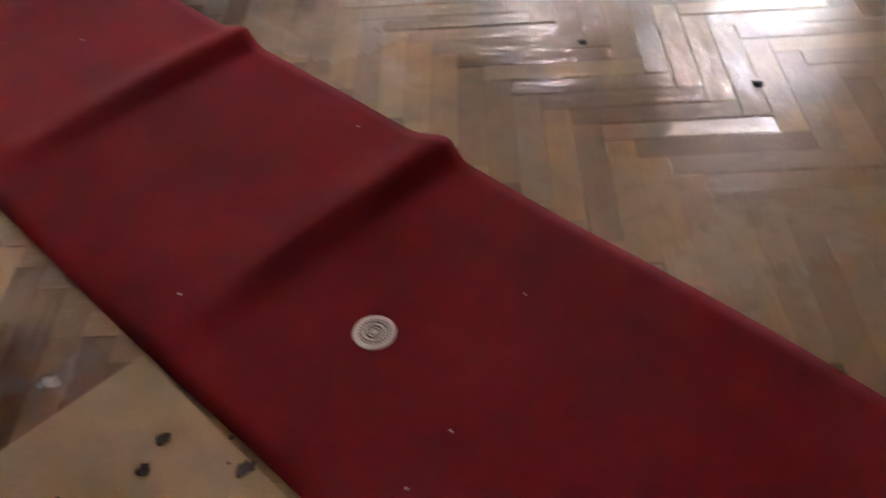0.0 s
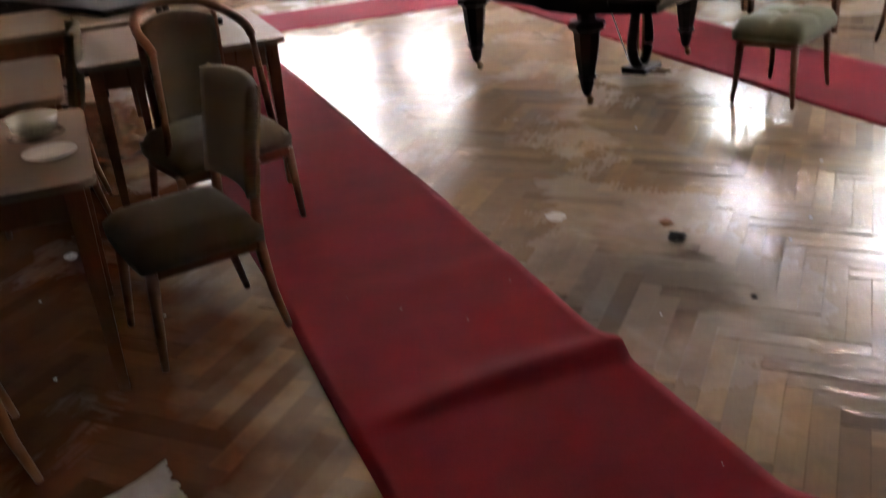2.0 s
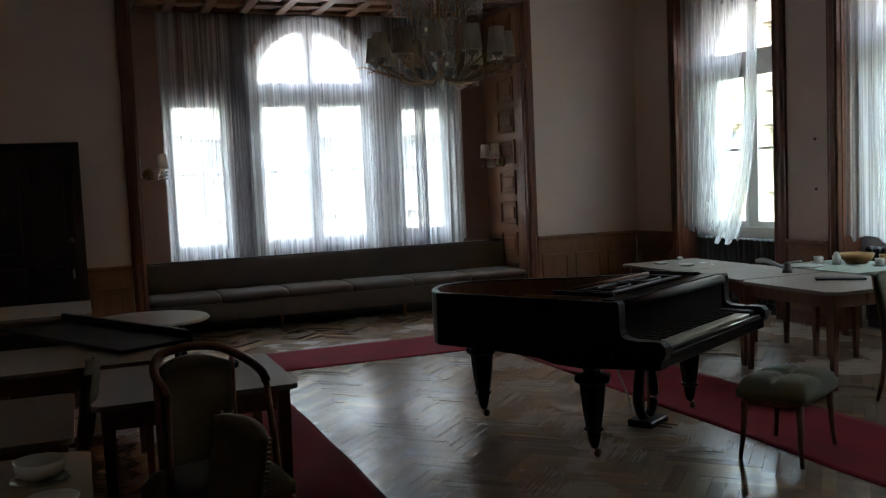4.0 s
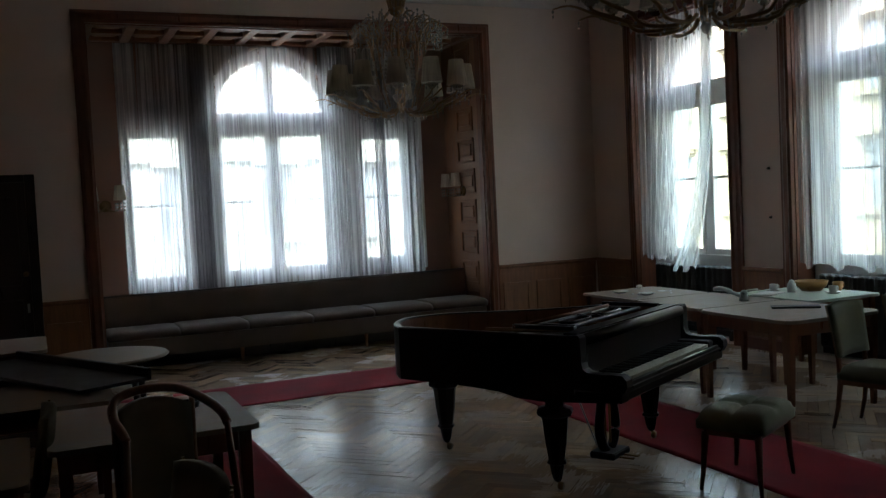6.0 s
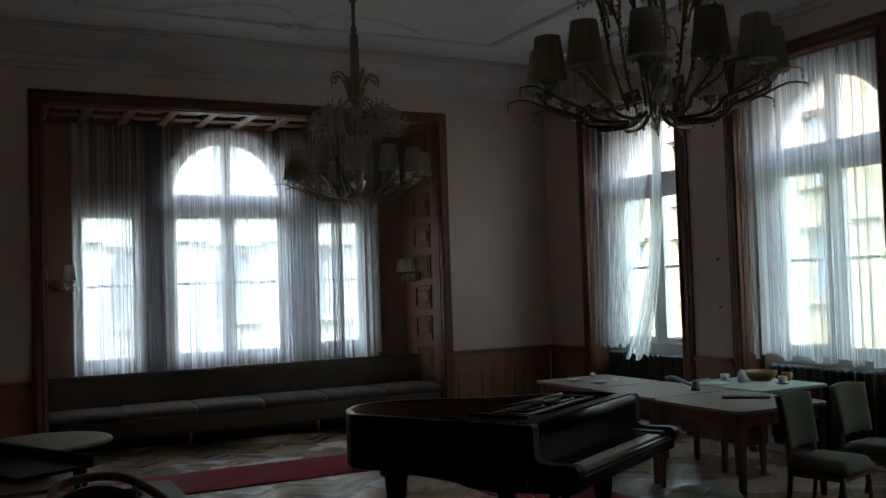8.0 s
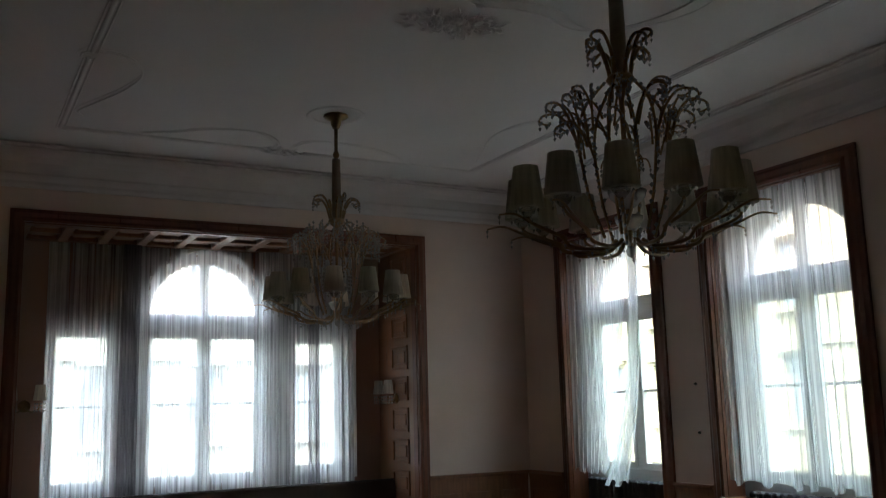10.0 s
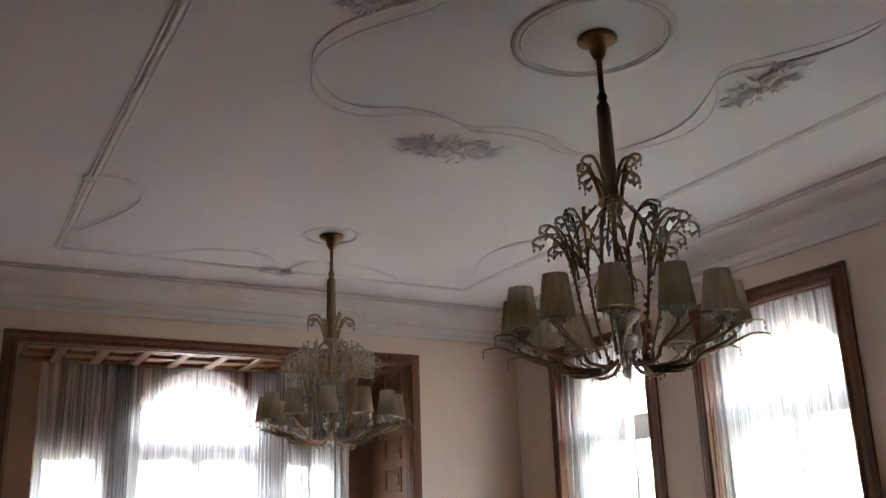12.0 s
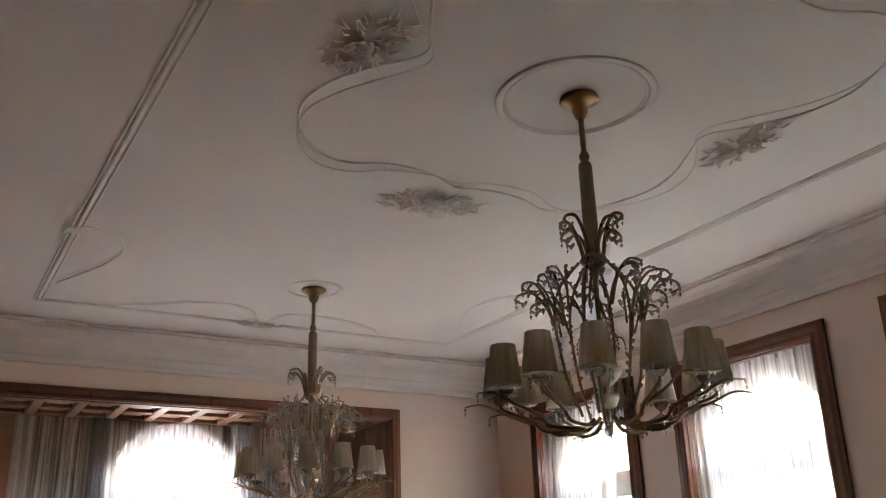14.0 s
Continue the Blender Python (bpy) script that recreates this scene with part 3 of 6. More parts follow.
def bouquet(x, y, w, d, turn, n, seed):
    """A stucco bunch of flowers and leaves, lying against the ceiling."""
    rng = random.Random(seed)
    bm = bmesh.new()
    ct, st = math.cos(turn), math.sin(turn)

    def put(px, py):
        return x + px * ct - py * st, y + px * st + py * ct

    for k in range(n):
        t = rng.random() ** 0.6
        a = rng.uniform(0, 2 * math.pi)
        px, py = w * t * math.cos(a), d * t * math.sin(a)
        if t < 0.62 and k % 3 == 0:
            # a rose: overlapping rounded petals round a bud
            r = rng.uniform(0.030, 0.045)
            qx, qy = put(px, py)
            for j in range(5):
                b = j * 2 * math.pi / 4 + rng.random()
                o = 0.0 if j == 4 else 0.75 * r
                m = Matrix.Translation((qx + o * math.cos(b), qy + o * math.sin(b), ZC - 0.014 - 0.018 * (1 - t) - (0.010 if j == 4 else 0))) @ Matrix.Rotation(b, 4, "Z") @ Matrix.Diagonal((r * 0.55, r * 0.70, 0.020, 1))
                sub = bmesh.new()
                bmesh.ops.create_icosphere(sub, subdivisions=2, radius=1)
                join(bm, sub, m)
        L = rng.uniform(0.06, 0.13) * (0.45 + 0.55 * t)
        o = Vector((px / w, py / d)).normalized() if t > 0.02 else Vector((1, 0))
        b = math.atan2(o.y * d, o.x * w) + rng.uniform(-0.45, 0.45)
        bend = rng.uniform(-0.5, 0.5)
        p0, p1, p2 = put(px, py), put(px + 0.5 * L * math.cos(b), py + 0.5 * L * math.sin(b)), put(px + L * math.cos(b + bend), py + L * math.sin(b + bend))
        tube([(*p0, ZC - 0.010), (*p1, ZC - 0.030 + 0.012 * t), (*p2, ZC - 0.006)], [0.004, rng.uniform(0.009, 0.017), 0.002], 6, bm, flat=0.8)
        if k % 4 == 0:
            for j in range(3):
                qx, qy = put(px + L * (0.9 + 0.12 * j) * math.cos(b), py + L * (0.9 + 0.12 * j) * math.sin(b))
                sub = bmesh.new()
                bmesh.ops.create_icosphere(sub, subdivisions=1, radius=0.007)
                join(bm, sub, Matrix.Translation((qx, qy, ZC - 0.004)))
    return bm


for i, (x, y, w, d, tn, n) in enumerate(((1.31, 4.23, 0.17, 0.29, 0.1, 66), (2.76, 6.10, 0.36, 0.22, -0.2, 100), (4.23, 4.20, 0.15, 0.32, -0.1, 66), (2.70, 10.06, 0.20, 0.09, 0, 40), (2.78, 2.30, 0.40, 0.2, 0, 70))):
    tagged(part("stucco_bouquet", bouquet(x, y, w, d, tn, n, i), M_STUCCO), "plaster bunch of flowers and leaves on the ceiling", "ceiling ornament", "ceiling bouquets", "structure")

# casing round the alcove and the windows
CASE = [(0.0, 0.0), (0.0, 0.05), (0.022, 0.062), (0.05, 0.045), (0.095, 0.045), (0.12, 0.03), (0.14, 0.03), (0.14, 0.0)]


def casing(name, axis, s0, s1, z1, wall, sign, label, width=0.14, z0=0.0):
    """Three mitred lengths of moulding round an opening whose inner edge is s0, s1, z1."""
    k = width / 0.14
    root = thing(name, label, "door casing" if name == "alcove_casing" else "window casing", kind="structure")

    def run(pts_in, pts_out):
        bm = bmesh.new()
        rows = []
        for (si, zi), (so, zo) in zip(pts_in, pts_out):
            rows.append([bm.verts.new(axis(si + (so - si) * o / 0.14, wall + sign * h, zi + (zo - zi) * o / 0.14)) for o, h in CASE])
        n = len(CASE)
        for i in range(n):
            bm.faces.new((rows[0][i], rows[0][(i + 1) % n], rows[1][(i + 1) % n], rows[1][i]))
        bm.faces.new(rows[0])
        bm.faces.new(rows[1][::-1])
        return bm

    w = width
    part("casing_post", run(((s0, z0), (s0, z1)), ((s0 - w, z0), (s0 - w, z1 + w))), M_CASING, root)
    part("casing_post", run(((s1, z0), (s1, z1)), ((s1 + w, z0), (s1 + w, z1 + w))), M_CASING, root)
    part("casing_head", run(((s0, z1), (s1, z1)), ((s0 - w, z1 + w), (s1 + w, z1 + w))), M_CASING, root)
    return root


casing("alcove_casing", along_x, AX0, AX1, AZ, YF, -1, "dark stained oak casing round the alcove opening")
# oak lining of the alcove's mouth and of the window recesses
lining = thing("alcove_lining", "dark stained oak boards lining the alcove opening", "door lining", kind="structure")
for spec in ((AX0 + 0.002, AX0 + 0.013, YF - 0.002, YF + 0.119, 0, AZ - 0.014), (AX1 - 0.013, AX1 - 0.002, YF - 0.002, YF + 0.119, 0, AZ - 0.014), (AX0 + 0.002, AX1 - 0.002, YF - 0.002, YF + 0.119, AZ - 0.0135, AZ - 0.002)):
    part("lining_board", boxes(spec, bev=0.002), M_CASING, lining)
for a, b in OPEN:
    lining = thing("window_lining", "dark stained oak boards lining a window recess", "window lining", kind="structure")
    for spec in ((XR - 0.002, XR + 0.238, a + 0.0045, a + 0.015, 0, 3.89), (XR - 0.002, XR + 0.238, b - 0.015, b - 0.0045, 0, 3.89), (XR - 0.002, XR + 0.238, a + 0.0045, b - 0.0045, 3.8905, 3.9055)):
        part("lining_board", boxes(spec, bev=0.002), M_CASING, lining)
for i, (a, b) in enumerate(OPEN):
    casing("window_casing", along_y, a + 0.004, b - 0.004, 3.906, XR, -1, "dark stained oak casing round a tall window recess", 0.16 if i < 2 else 0.2)

# coffered alcove ceiling
root = thing("alcove_ceiling", "coffered oak ceiling inside the alcove", "ceiling", kind="structure")
part("ceiling_board", boxes((AX0, AX1, YF + 0.12, AY, AZ + 0.07, AZ + 0.12)), M_CASING, root)
bm = bmesh.new()
nx = 10
for i in range(nx + 1):
    x = AX0 + 0.045 + (AX1 - AX0 - 0.09) * i / nx
    box(bm, x - 0.06, x + 0.06, YF + 0.12, AY, AZ + 0.005, AZ + 0.069, bev=0.012)
part("long_rib", bm, M_PANEL, root)
bm = bmesh.new()
for y in (YF + 0.18, YF + 0.67, AY - 0.062):
    for i in range(nx):
        x0 = AX0 + 0.105 + (AX1 - AX0 - 0.09) * i / nx
        x1 = x0 + (AX1 - AX0 - 0.09) / nx - 0.12
        box(bm, x0 + 0.001, x1 - 0.001, y - 0.058, y + 0.058, AZ + 0.009, AZ + 0.069, bev=0.01)
        if y < AY - 0.1:
            ym = y + 0.245
            box(bm, x0 + 0.045, x1 - 0.045, ym - 0.14, ym + 0.14, AZ + 0.045, AZ + 0.0695, bev=0.012)
part("cross_rib", bm, M_PANEL, root)

# panelled side of the alcove
root = thing("alcove_panelling", "warm oak panelling with raised square fields beside the alcove windows", "panelling", kind="structure")
part("backing_board", boxes((AX1, AX1 + 0.028, YF + 0.121, AY - 0.002, 0.0, AZ)), M_PANEL, root)
for k in range(9):
    z = 0.22 + 0.415 * k
    bm = bmesh.new()
    for a, b, c, d in ((0.0, 0.50, 0.0, 0.035), (0.0, 0.50, 0.285, 0.32), (0.0, 0.035, 0.035, 0.285), (0.465, 0.50, 0.035, 0.285)):
        box(bm, AX1 - 0.022, AX1 - 0.001, YF + 0.27 + a, YF + 0.27 + b, z + c, z + d, bev=0.005)
    box(bm, AX1 - 0.016, AX1 - 0.001, YF + 0.27 + 0.08, YF + 0.27 + 0.42, z + 0.08, z + 0.24, bev=0.012)
    part("panel_field", bm, M_PANEL, root)


# dado panelling
def dado(name, axis, s0, s1, wall, sign, n, label, ztop=0.90):
    root = thing(name, label, "wainscot", kind="structure")
    bm = bmesh.new()
    a, b = sorted((wall, wall + sign * 0.022))
    slab(bm, axis, s0, s1, a, b, 0.0, ztop - 0.06)
    part("backing_board", bm, M_PANEL, root)
    part("cap_rail", sweep([(0.0, ztop - 0.10), (0.03, ztop - 0.10), (0.035, ztop - 0.05), (0.055, ztop - 0.03), (0.055, ztop), (0.0, ztop)], axis, s0, s1, wall, sign), M_PANEL, root)
    part("skirting", sweep([(0.0, 0.0), (0.04, 0.0), (0.04, 0.12), (0.025, 0.14), (0.0, 0.14)], axis, s0, s1, wall, sign), M_CASING, root)
    w = (s1 - s0) / n
    for k in range(n):
        bm = bmesh.new()
        u0, u1 = s0 + k * w + 0.05, s0 + (k + 1) * w - 0.05
        for p, q, lo, hi in ((u0, u1, 0.62, 0.655), (u0, u1, 0.20, 0.235), (u0, u0 + 0.035, 0.236, 0.619), (u1 - 0.035, u1, 0.236, 0.619)):
            d0, d1 = sorted((wall + sign * 0.023, wall + sign * 0.04))
            slab(bm, axis, p, q, d0, d1, lo, hi)
        part("panel_field", bm, M_PANEL, root)
    return root


dado("wainscot_far_right", along_x, AX1 + 0.145, XR - 0.06, YF, -1, 3, "oak wainscot with a cap rail on the far wall")
dado("wainscot_far_left", along_x, -0.50, AX0 - 0.145, YF, -1, 1, "reddish oak wainscot beside the dark door")
for i, (a, b) in enumerate(((10.37, 11.17), (7.68, 8.26), (5.01, 5.54), (2.3, 2.8))):
    dado("wainscot_pier", along_y, a, b, XR, -1, 1, "oak wainscot between the window recesses")

# the dark door on the far wall
root = thing("door_1", "tall closed dark-stained door with a small knob", "door", kind="structure")
part("door_leaf", boxes((-1.52, -0.58, YF - 0.05, YF - 0.004, 0.005, 2.20)), M_BACKDOOR, root)
bm = boxes((-1.62, -1.521, YF - 0.07, YF - 0.003, 0, 2.28), (-0.579, -0.48, YF - 0.07, YF - 0.003, 0, 2.28), (-1.52, -0.58, YF - 0.07, YF - 0.003, 2.201, 2.28), bev=0.006)
part("door_frame", bm, M_BACKDOOR, root)
for z0, z1 in ((0.2, 0.95), (1.1, 2.05)):
    for x0 in (-1.44, -1.0):
        part("door_panel", boxes((x0, x0 + 0.34, YF - 0.066, YF - 0.0505, z0, z1), bev=0.012), M_BACKDOOR, root)
bm = bmesh.new()
sub = lathe([(0.012, 0), (0.012, 0.03), (0.028, 0.04), (0.030, 0.055), (0.018, 0.068), (0.0, 0.07)], 12)
join(bm, sub, Matrix.Translation((-0.62, YF - 0.05, 1.22)) @ Matrix.Rotation(radians(90), 4, "X"))
part("door_knob", bm, M_BRASS, root, "small brass door knob", smooth=True)
part("key_plate", boxes((-0.63, -0.605, YF - 0.054, YF - 0.0502, 0.80, 0.90), bev=0.001), M_STEEL, root, "pale metal key plate")


# ---- windows ----
def window(name, axis, c, half, d, lo, mid, top, spring, arch, sign=1, label="", w=0.06, post=0.07, glass=M_GLASS):
    """A white painted casement window: outer frame, mullion, transom, glazing bar and its panes."""
    root = thing(name, label, "window", kind="structure")
    fr = bmesh.new()
    slab(fr, axis, c - half, c - half + w, d, d + 0.07, lo, spring)
    slab(fr, axis, c + half - w, c + half, d, d + 0.07, lo, spring)
    slab(fr, axis, c - half + w, c + half - w, d, d + 0.07, lo, lo + w)
    if arch:
        n = 24
        for i in range(n):
            a0, a1 = math.pi * i / n, math.pi * (i + 1) / n
            vs = []
            for dd in (d, d + 0.07):
                vs.append([fr.verts.new(axis(c - r * math.cos(a), dd, spring + r * math.sin(a))) for r, a in ((half, a0), (half, a1), (half - w, a1), (half - w, a0))])
            fr.faces.new(vs[0])
            fr.faces.new(vs[1][::-1])
            for k in range(4):
                fr.faces.new((vs[0][k], vs[0][(k + 1) % 4], vs[1][(k + 1) % 4], vs[1][k]))
    else:
        slab(fr, axis, c - half + w, c + half - w, d, d + 0.07, spring - w, spring)
    part("window_frame", fr, M_WHITE, root)
    if arch:
        bm = bmesh.new()
        slab(bm, axis, c - half + w, c + half - w, d - 0.02, d + 0.075, top, spring + 0.02)
        part("transom", bm, M_WHITE, root)
        bm = bmesh.new()
        slab(bm, axis, c - post, c + post, d - 0.012, d + 0.07, lo + w, top)
        slab(bm, axis, c - post * 0.8, c + post * 0.8, d - 0.006, d + 0.07, spring + 0.021, spring + half - w * 0.5)
        part("mullion", bm, M_WHITE, root)
        spans = ((c - half + w, c - post), (c + post, c + half - w))
    else:
        spans = ((c - half + w, c + half - w),)
    for a, b in spans:
        bm = bmesh.new()
        slab(bm, axis, a, b, d + 0.01, d + 0.06, mid - 0.017, mid + 0.017)
        part("glazing_bar", bm, M_WHITE, root)
        for z0, z1 in ((lo + w, mid - 0.018), (mid + 0.018, top if arch else spring - w)):
            bm = bmesh.new()
            slab(bm, axis, a, b, d + 0.032, d + 0.036, z0, z1)
            p = part("pane", bm, glass, root)
            p.visible_shadow = False
    for a, b in spans:
        bm = bmesh.new()
        e = top - 0.002 if arch else spring - w + 0.03
        q0, q1 = a - 0.03, b + 0.03
        for p, r, z0, z1 in ((q0, q0 + 0.055, lo + w - 0.03, e), (q1 - 0.055, q1, lo + w - 0.03, e), (q0 + 0.056, q1 - 0.056, lo + w - 0.03, lo + w + 0.03), (q0 + 0.056, q1 - 0.056, e - 0.05, e)):
            slab(bm, axis, p, r, d - 0.028, d - 0.0125, z0, z1)
        part("sash", bm, M_WHITE, root)
    bm = bmesh.new()
    slab(bm, axis, spans[0][0] - 0.012, spans[0][0] + 0.012, d - 0.042, d - 0.0285, mid - 0.22, mid - 0.10)
    slab(bm, axis, spans[0][0] - 0.008, spans[0][0] + 0.008, d - 0.07, d - 0.0425, mid - 0.20, mid - 0.11)
    part("window_handle", bm, M_GREYMET, root, "small grey window handle")
    bm = bmesh.new()
    slab(bm, axis, c - half - 0.05, c + half + 0.05, d - 0.08, d - 0.001, lo - 0.05, lo - 0.012)
    part("window_sill", bm, M_WHITE, root)
    return root


for i, c in enumerate(CENTRES):
    window("window_%d" % (i + 1), along_y, c, 0.72, XR + 0.32, 0.96, 1.91, 2.82, 3.05, True, label="white painted arched casement window with a transom", post=0.085, glass=M_TINTGLASS)
window("window_4", along_x, 0.943, 0.42, AY + 0.12, 0.86, 1.895, 2.87, 2.87, False, label="narrow white casement window in the alcove", w=0.098)
window("window_5", along_x, 2.457, 0.80, AY + 0.12, 0.875, 1.90, 2.80, 3.05, True, label="white arched casement window in the middle of the alcove", w=0.10)
window("window_6", along_x, 4.0, 0.465, AY + 0.12, 0.86, 1.895, 2.87, 2.87, False, label="narrow white casement window in the alcove", w=0.158)
# white boards added round the middle and right alcove windows for daylit reveals' brightness
for c, half, z1, arch in ((2.457, 0.80, 3.05, True), (4.0, 0.465, 2.87, False)):
    bm = bmesh.new()
    for q in (c - half - 0.11, c + half + 0.002):
        slab(bm, along_x, q, q + 0.108, AY - 0.02, AY - 0.001, 0.86, z1)
    if arch:
        pts = [(half + 0.06, math.pi * i / 24) for i in range(25)]
        tube([(c - r * math.cos(a), AY - 0.012, z1 + r * math.sin(a)) for r, a in pts], 0.045, 8, bm)
    else:
        slab(bm, along_x, c - half - 0.11, c + half + 0.11, AY - 0.02, AY - 0.001, z1 + 0.001, z1 + 0.11)
    setting("window_architrave", bm, M_WHITE, "white boards added for the daylit brightness round an alcove window", "window trim")
# radiators under the windows
for a, b in OPEN:
    rad = thing("radiator", "dark ribbed radiator under a window sill", "radiator", pose(XR, a + 0.22, 0), "radiators")
    for k in range(14):
        part("rib", boxes((0.06, 0.20, k * 0.096, k * 0.096 + 0.075, 0.12, 0.86), bev=0.02), M_IRON, rad)
    part("feed_pipe", boxes((0.11, 0.15, 0.0, 14 * 0.096 - 0.02, 0.05, 0.119), (0.11, 0.15, 0.0, 0.04, 0.0, 0.05)), M_IRON, rad)
# light fittings on the pier between two windows
for y, z in ((7.86, 1.96), (7.85, 1.44)):
    bm = lathe([(0.016, 0), (0.016, 0.004), (0.010, 0.011), (0.008, 0.026), (0.0, 0.030)], 12)
    bm.transform(Matrix.Translation((XR, y, z)) @ Matrix.Rotation(radians(-90), 4, "Y"))
    tagged(part("wall_hook", bm, M_DOWNLIGHT, smooth=True), "small dark knob screwed to the window pier", "hook", "pier hooks")


# ---- curtains ----
def curtain(axis, s0, s1, d, z0, z1, waves, amp, material, name, label, lean=None, hem=0.0, n=None, seed=0, irregular=0.5):
    """A hanging cloth in folds. lean(z01) gives the shift of its two edges towards the hem."""
    rng = random.Random(seed)
    ph = [rng.uniform(0, 6.28) for _ in range(4)]
    n = n or int(waves * 20)
    rows = 22
    bm = bmesh.new()
    grid = []
    for j in range(rows + 1):
        v = j / rows
        z = z1 + (z0 - z1) * v
        e0, e1 = lean(v) if lean else (0, 0)
        row = []
        for i in range(n + 1):
            u = i / n
            f = waves * 2 * math.pi * (u + irregular * 0.03 * math.sin(9 * u + ph[0]) + irregular * 0.02 * math.sin(23 * u + ph[1]))
            a = amp * (0.55 + 0.45 * v) * (0.65 + 0.35 * math.sin(5 * u + ph[2]))
            s = s0 + e0 + (s1 + e1 - s0 - e0) * u + 0.55 * a * math.sin(2 * f + ph[3])
            zz = z + (hem * (0.5 + 0.5 * math.sin(f * 0.5 + ph[1])) * v)
            row.append(bm.verts.new(axis(s, d + a * math.sin(f), zz)))
        grid.append(row)
    for j in range(rows):
        for i in range(n):
            bm.faces.new((grid[j][i], grid[j][i + 1], grid[j + 1][i + 1], grid[j + 1][i]))
    return tagged(part(name, bm, material, smooth=True), label, "curtain", "voile curtains")


LABEL = "white sheer voile curtain hanging in loose folds"

GATHERED = "voile panel gathered into folds beside the arched window"
curtain(along_x, 0.50, 1.62, AY - 0.10, 0.80, 3.91, 10, 0.040, M_SHEER, "voile_curtain", LABEL, seed=1)
curtain(along_x, 1.46, 3.40, AY - 0.07, 0.80, 3.91, 13, 0.042, M_SHEER, "voile_curtain", LABEL, seed=2, irregular=1.2)
curtain(along_x, 3.10, 4.465, AY - 0.13, 0.80, 3.91, 12, 0.036, M_SHEER, "voile_curtain", LABEL, seed=3, irregular=1.2)
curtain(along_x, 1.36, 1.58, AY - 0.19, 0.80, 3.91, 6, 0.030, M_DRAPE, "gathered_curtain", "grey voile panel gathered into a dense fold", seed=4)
curtain(along_x, 3.16, 3.40, AY - 0.20, 0.80, 3.91, 5, 0.028, M_SHEER, "gathered_curtain", GATHERED, seed=5)
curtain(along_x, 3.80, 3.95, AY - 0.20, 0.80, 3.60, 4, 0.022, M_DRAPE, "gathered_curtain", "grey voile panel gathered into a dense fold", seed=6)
# the torn curtain of the first window and the full ones of the others
curtain(along_y, 8.90, 10.18, XR + 0.055, 0.90, 3.90, 9, 0.036, M_SHEER, "voile_curtain", LABEL, seed=7, hem=0.08, lean=lambda v: (0.62 * v ** 1.2, 0.0))
curtain(along_y, 8.75, 8.90, XR + 0.015, 0.78, 3.90, 4, 0.030, M_TORN, "torn_curtain", "voile curtain pulled loose and hanging askew across the window", seed=8,
        lean=lambda v: (0.40 * v ** 3, 0.65 * v ** 3), hem=0.08)
curtain(along_y, 5.78, 7.49, XR + 0.055, 0.90, 3.90, 12, 0.038, M_SHEER, "voile_curtain", LABEL, seed=9, hem=0.07, irregular=1.3)
curtain(along_y, 3.04, 4.78, XR + 0.055, 0.90, 3.90, 12, 0.038, M_SHEER, "voile_curtain", LABEL, seed=10, hem=0.07, irregular=1.3)

# ---- outside ----
g = boxes((-2500, 2500, -2500, 2500, -5.2, -5.0))
tagged(part("ground", g, M_GROUND), "grey asphalt street far below the windows", "ground", kind="structure")


def facade(name, axis, d, sgn, s0, s1, z1, material, label, round_top=False):
    root = thing(name, label, "building")
    wall = bmesh.new()
    step = 3.2
    holes = []
    k = s0 + 1.1
    while k + 1.3 < s1:
        holes.append((k, k + 1.25))
        k += step
    lo = -5.0
    bands = (-2.9, 0.9, 4.7)
    z = lo
    for zb in bands:
        slab(wall, axis, s0, s1, d, d + sgn * 0.5, z, zb)
        pierced(wall, axis, s0, s1, d, d + sgn * 0.5, zb, zb + 2.2, [(a, b, zb, zb + (1.56 if round_top else 2.2), round_top) for a, b in holes])
        z = zb + 2.2
    slab(wall, axis, s0, s1, d, d + sgn * 0.5, z, z1)
    for zc in (-0.6, 3.4, z1 - 0.3):
        slab(wall, axis, s0, s1, d - sgn * 0.18, d - sgn * 0.002, zc, zc + 0.25)
    part("wall", wall, material, root)
    for zb in bands[:3]:
        for a, b in holes:
            bm = bmesh.new()
            slab(bm, axis, a, b, d + sgn * 0.25, d + sgn * 0.28, zb, zb + 2.2)
            w = part("window", bm, M_DARKGL, root)
            bm = bmesh.new()
            slab(bm, axis, (a + b) / 2 - 0.05, (a + b) / 2 + 0.05, d + sgn * 0.18, d + sgn * 0.249, zb, zb + 2.2)
            slab(bm, axis, a - 0.15, b + 0.15, d - sgn * 0.22, d - sgn * 0.003, zb - 0.18, zb - 0.02)
            slab(bm, axis, a - 0.2, b + 0.2, d - sgn * 0.25, d - sgn * 0.003, zb + 2.35, zb + 2.55)
            part("sill", bm, material, w)
    return root


facade("pale_building", along_x, 30.0, 1, -30, 13, 9.0, M_FACADE2, "cream plastered building with round-headed windows across the street", True)
facade("ochre_building", along_y, 24.0, 1, -28.3, 75, 10.4, M_FACADE, "ochre plastered building across the street")


# ---- carpets ----
def carpet_height(x, y):
    """Two standing folds cross the runner; they die out towards its outer edge."""
    r = max(0.0, min(1.0, (x + 0.02) / 0.85))
    h = 0.0
    for y0, top in ((2.53, 0.048), (1.62, 0.054)):
        d = y - y0 - 0.03 * math.sin(3 * x)
        h += top * r ** 0.6 * math.exp(-(d / (0.036 if d < 0 else 0.10)) ** 2)
    h += 0.012 * r * math.exp(-((y - 3.35) / 0.10) ** 2) + 0.02 * r ** 3 * math.exp(-((y - 0.75) / 0.5) ** 2)
    return h


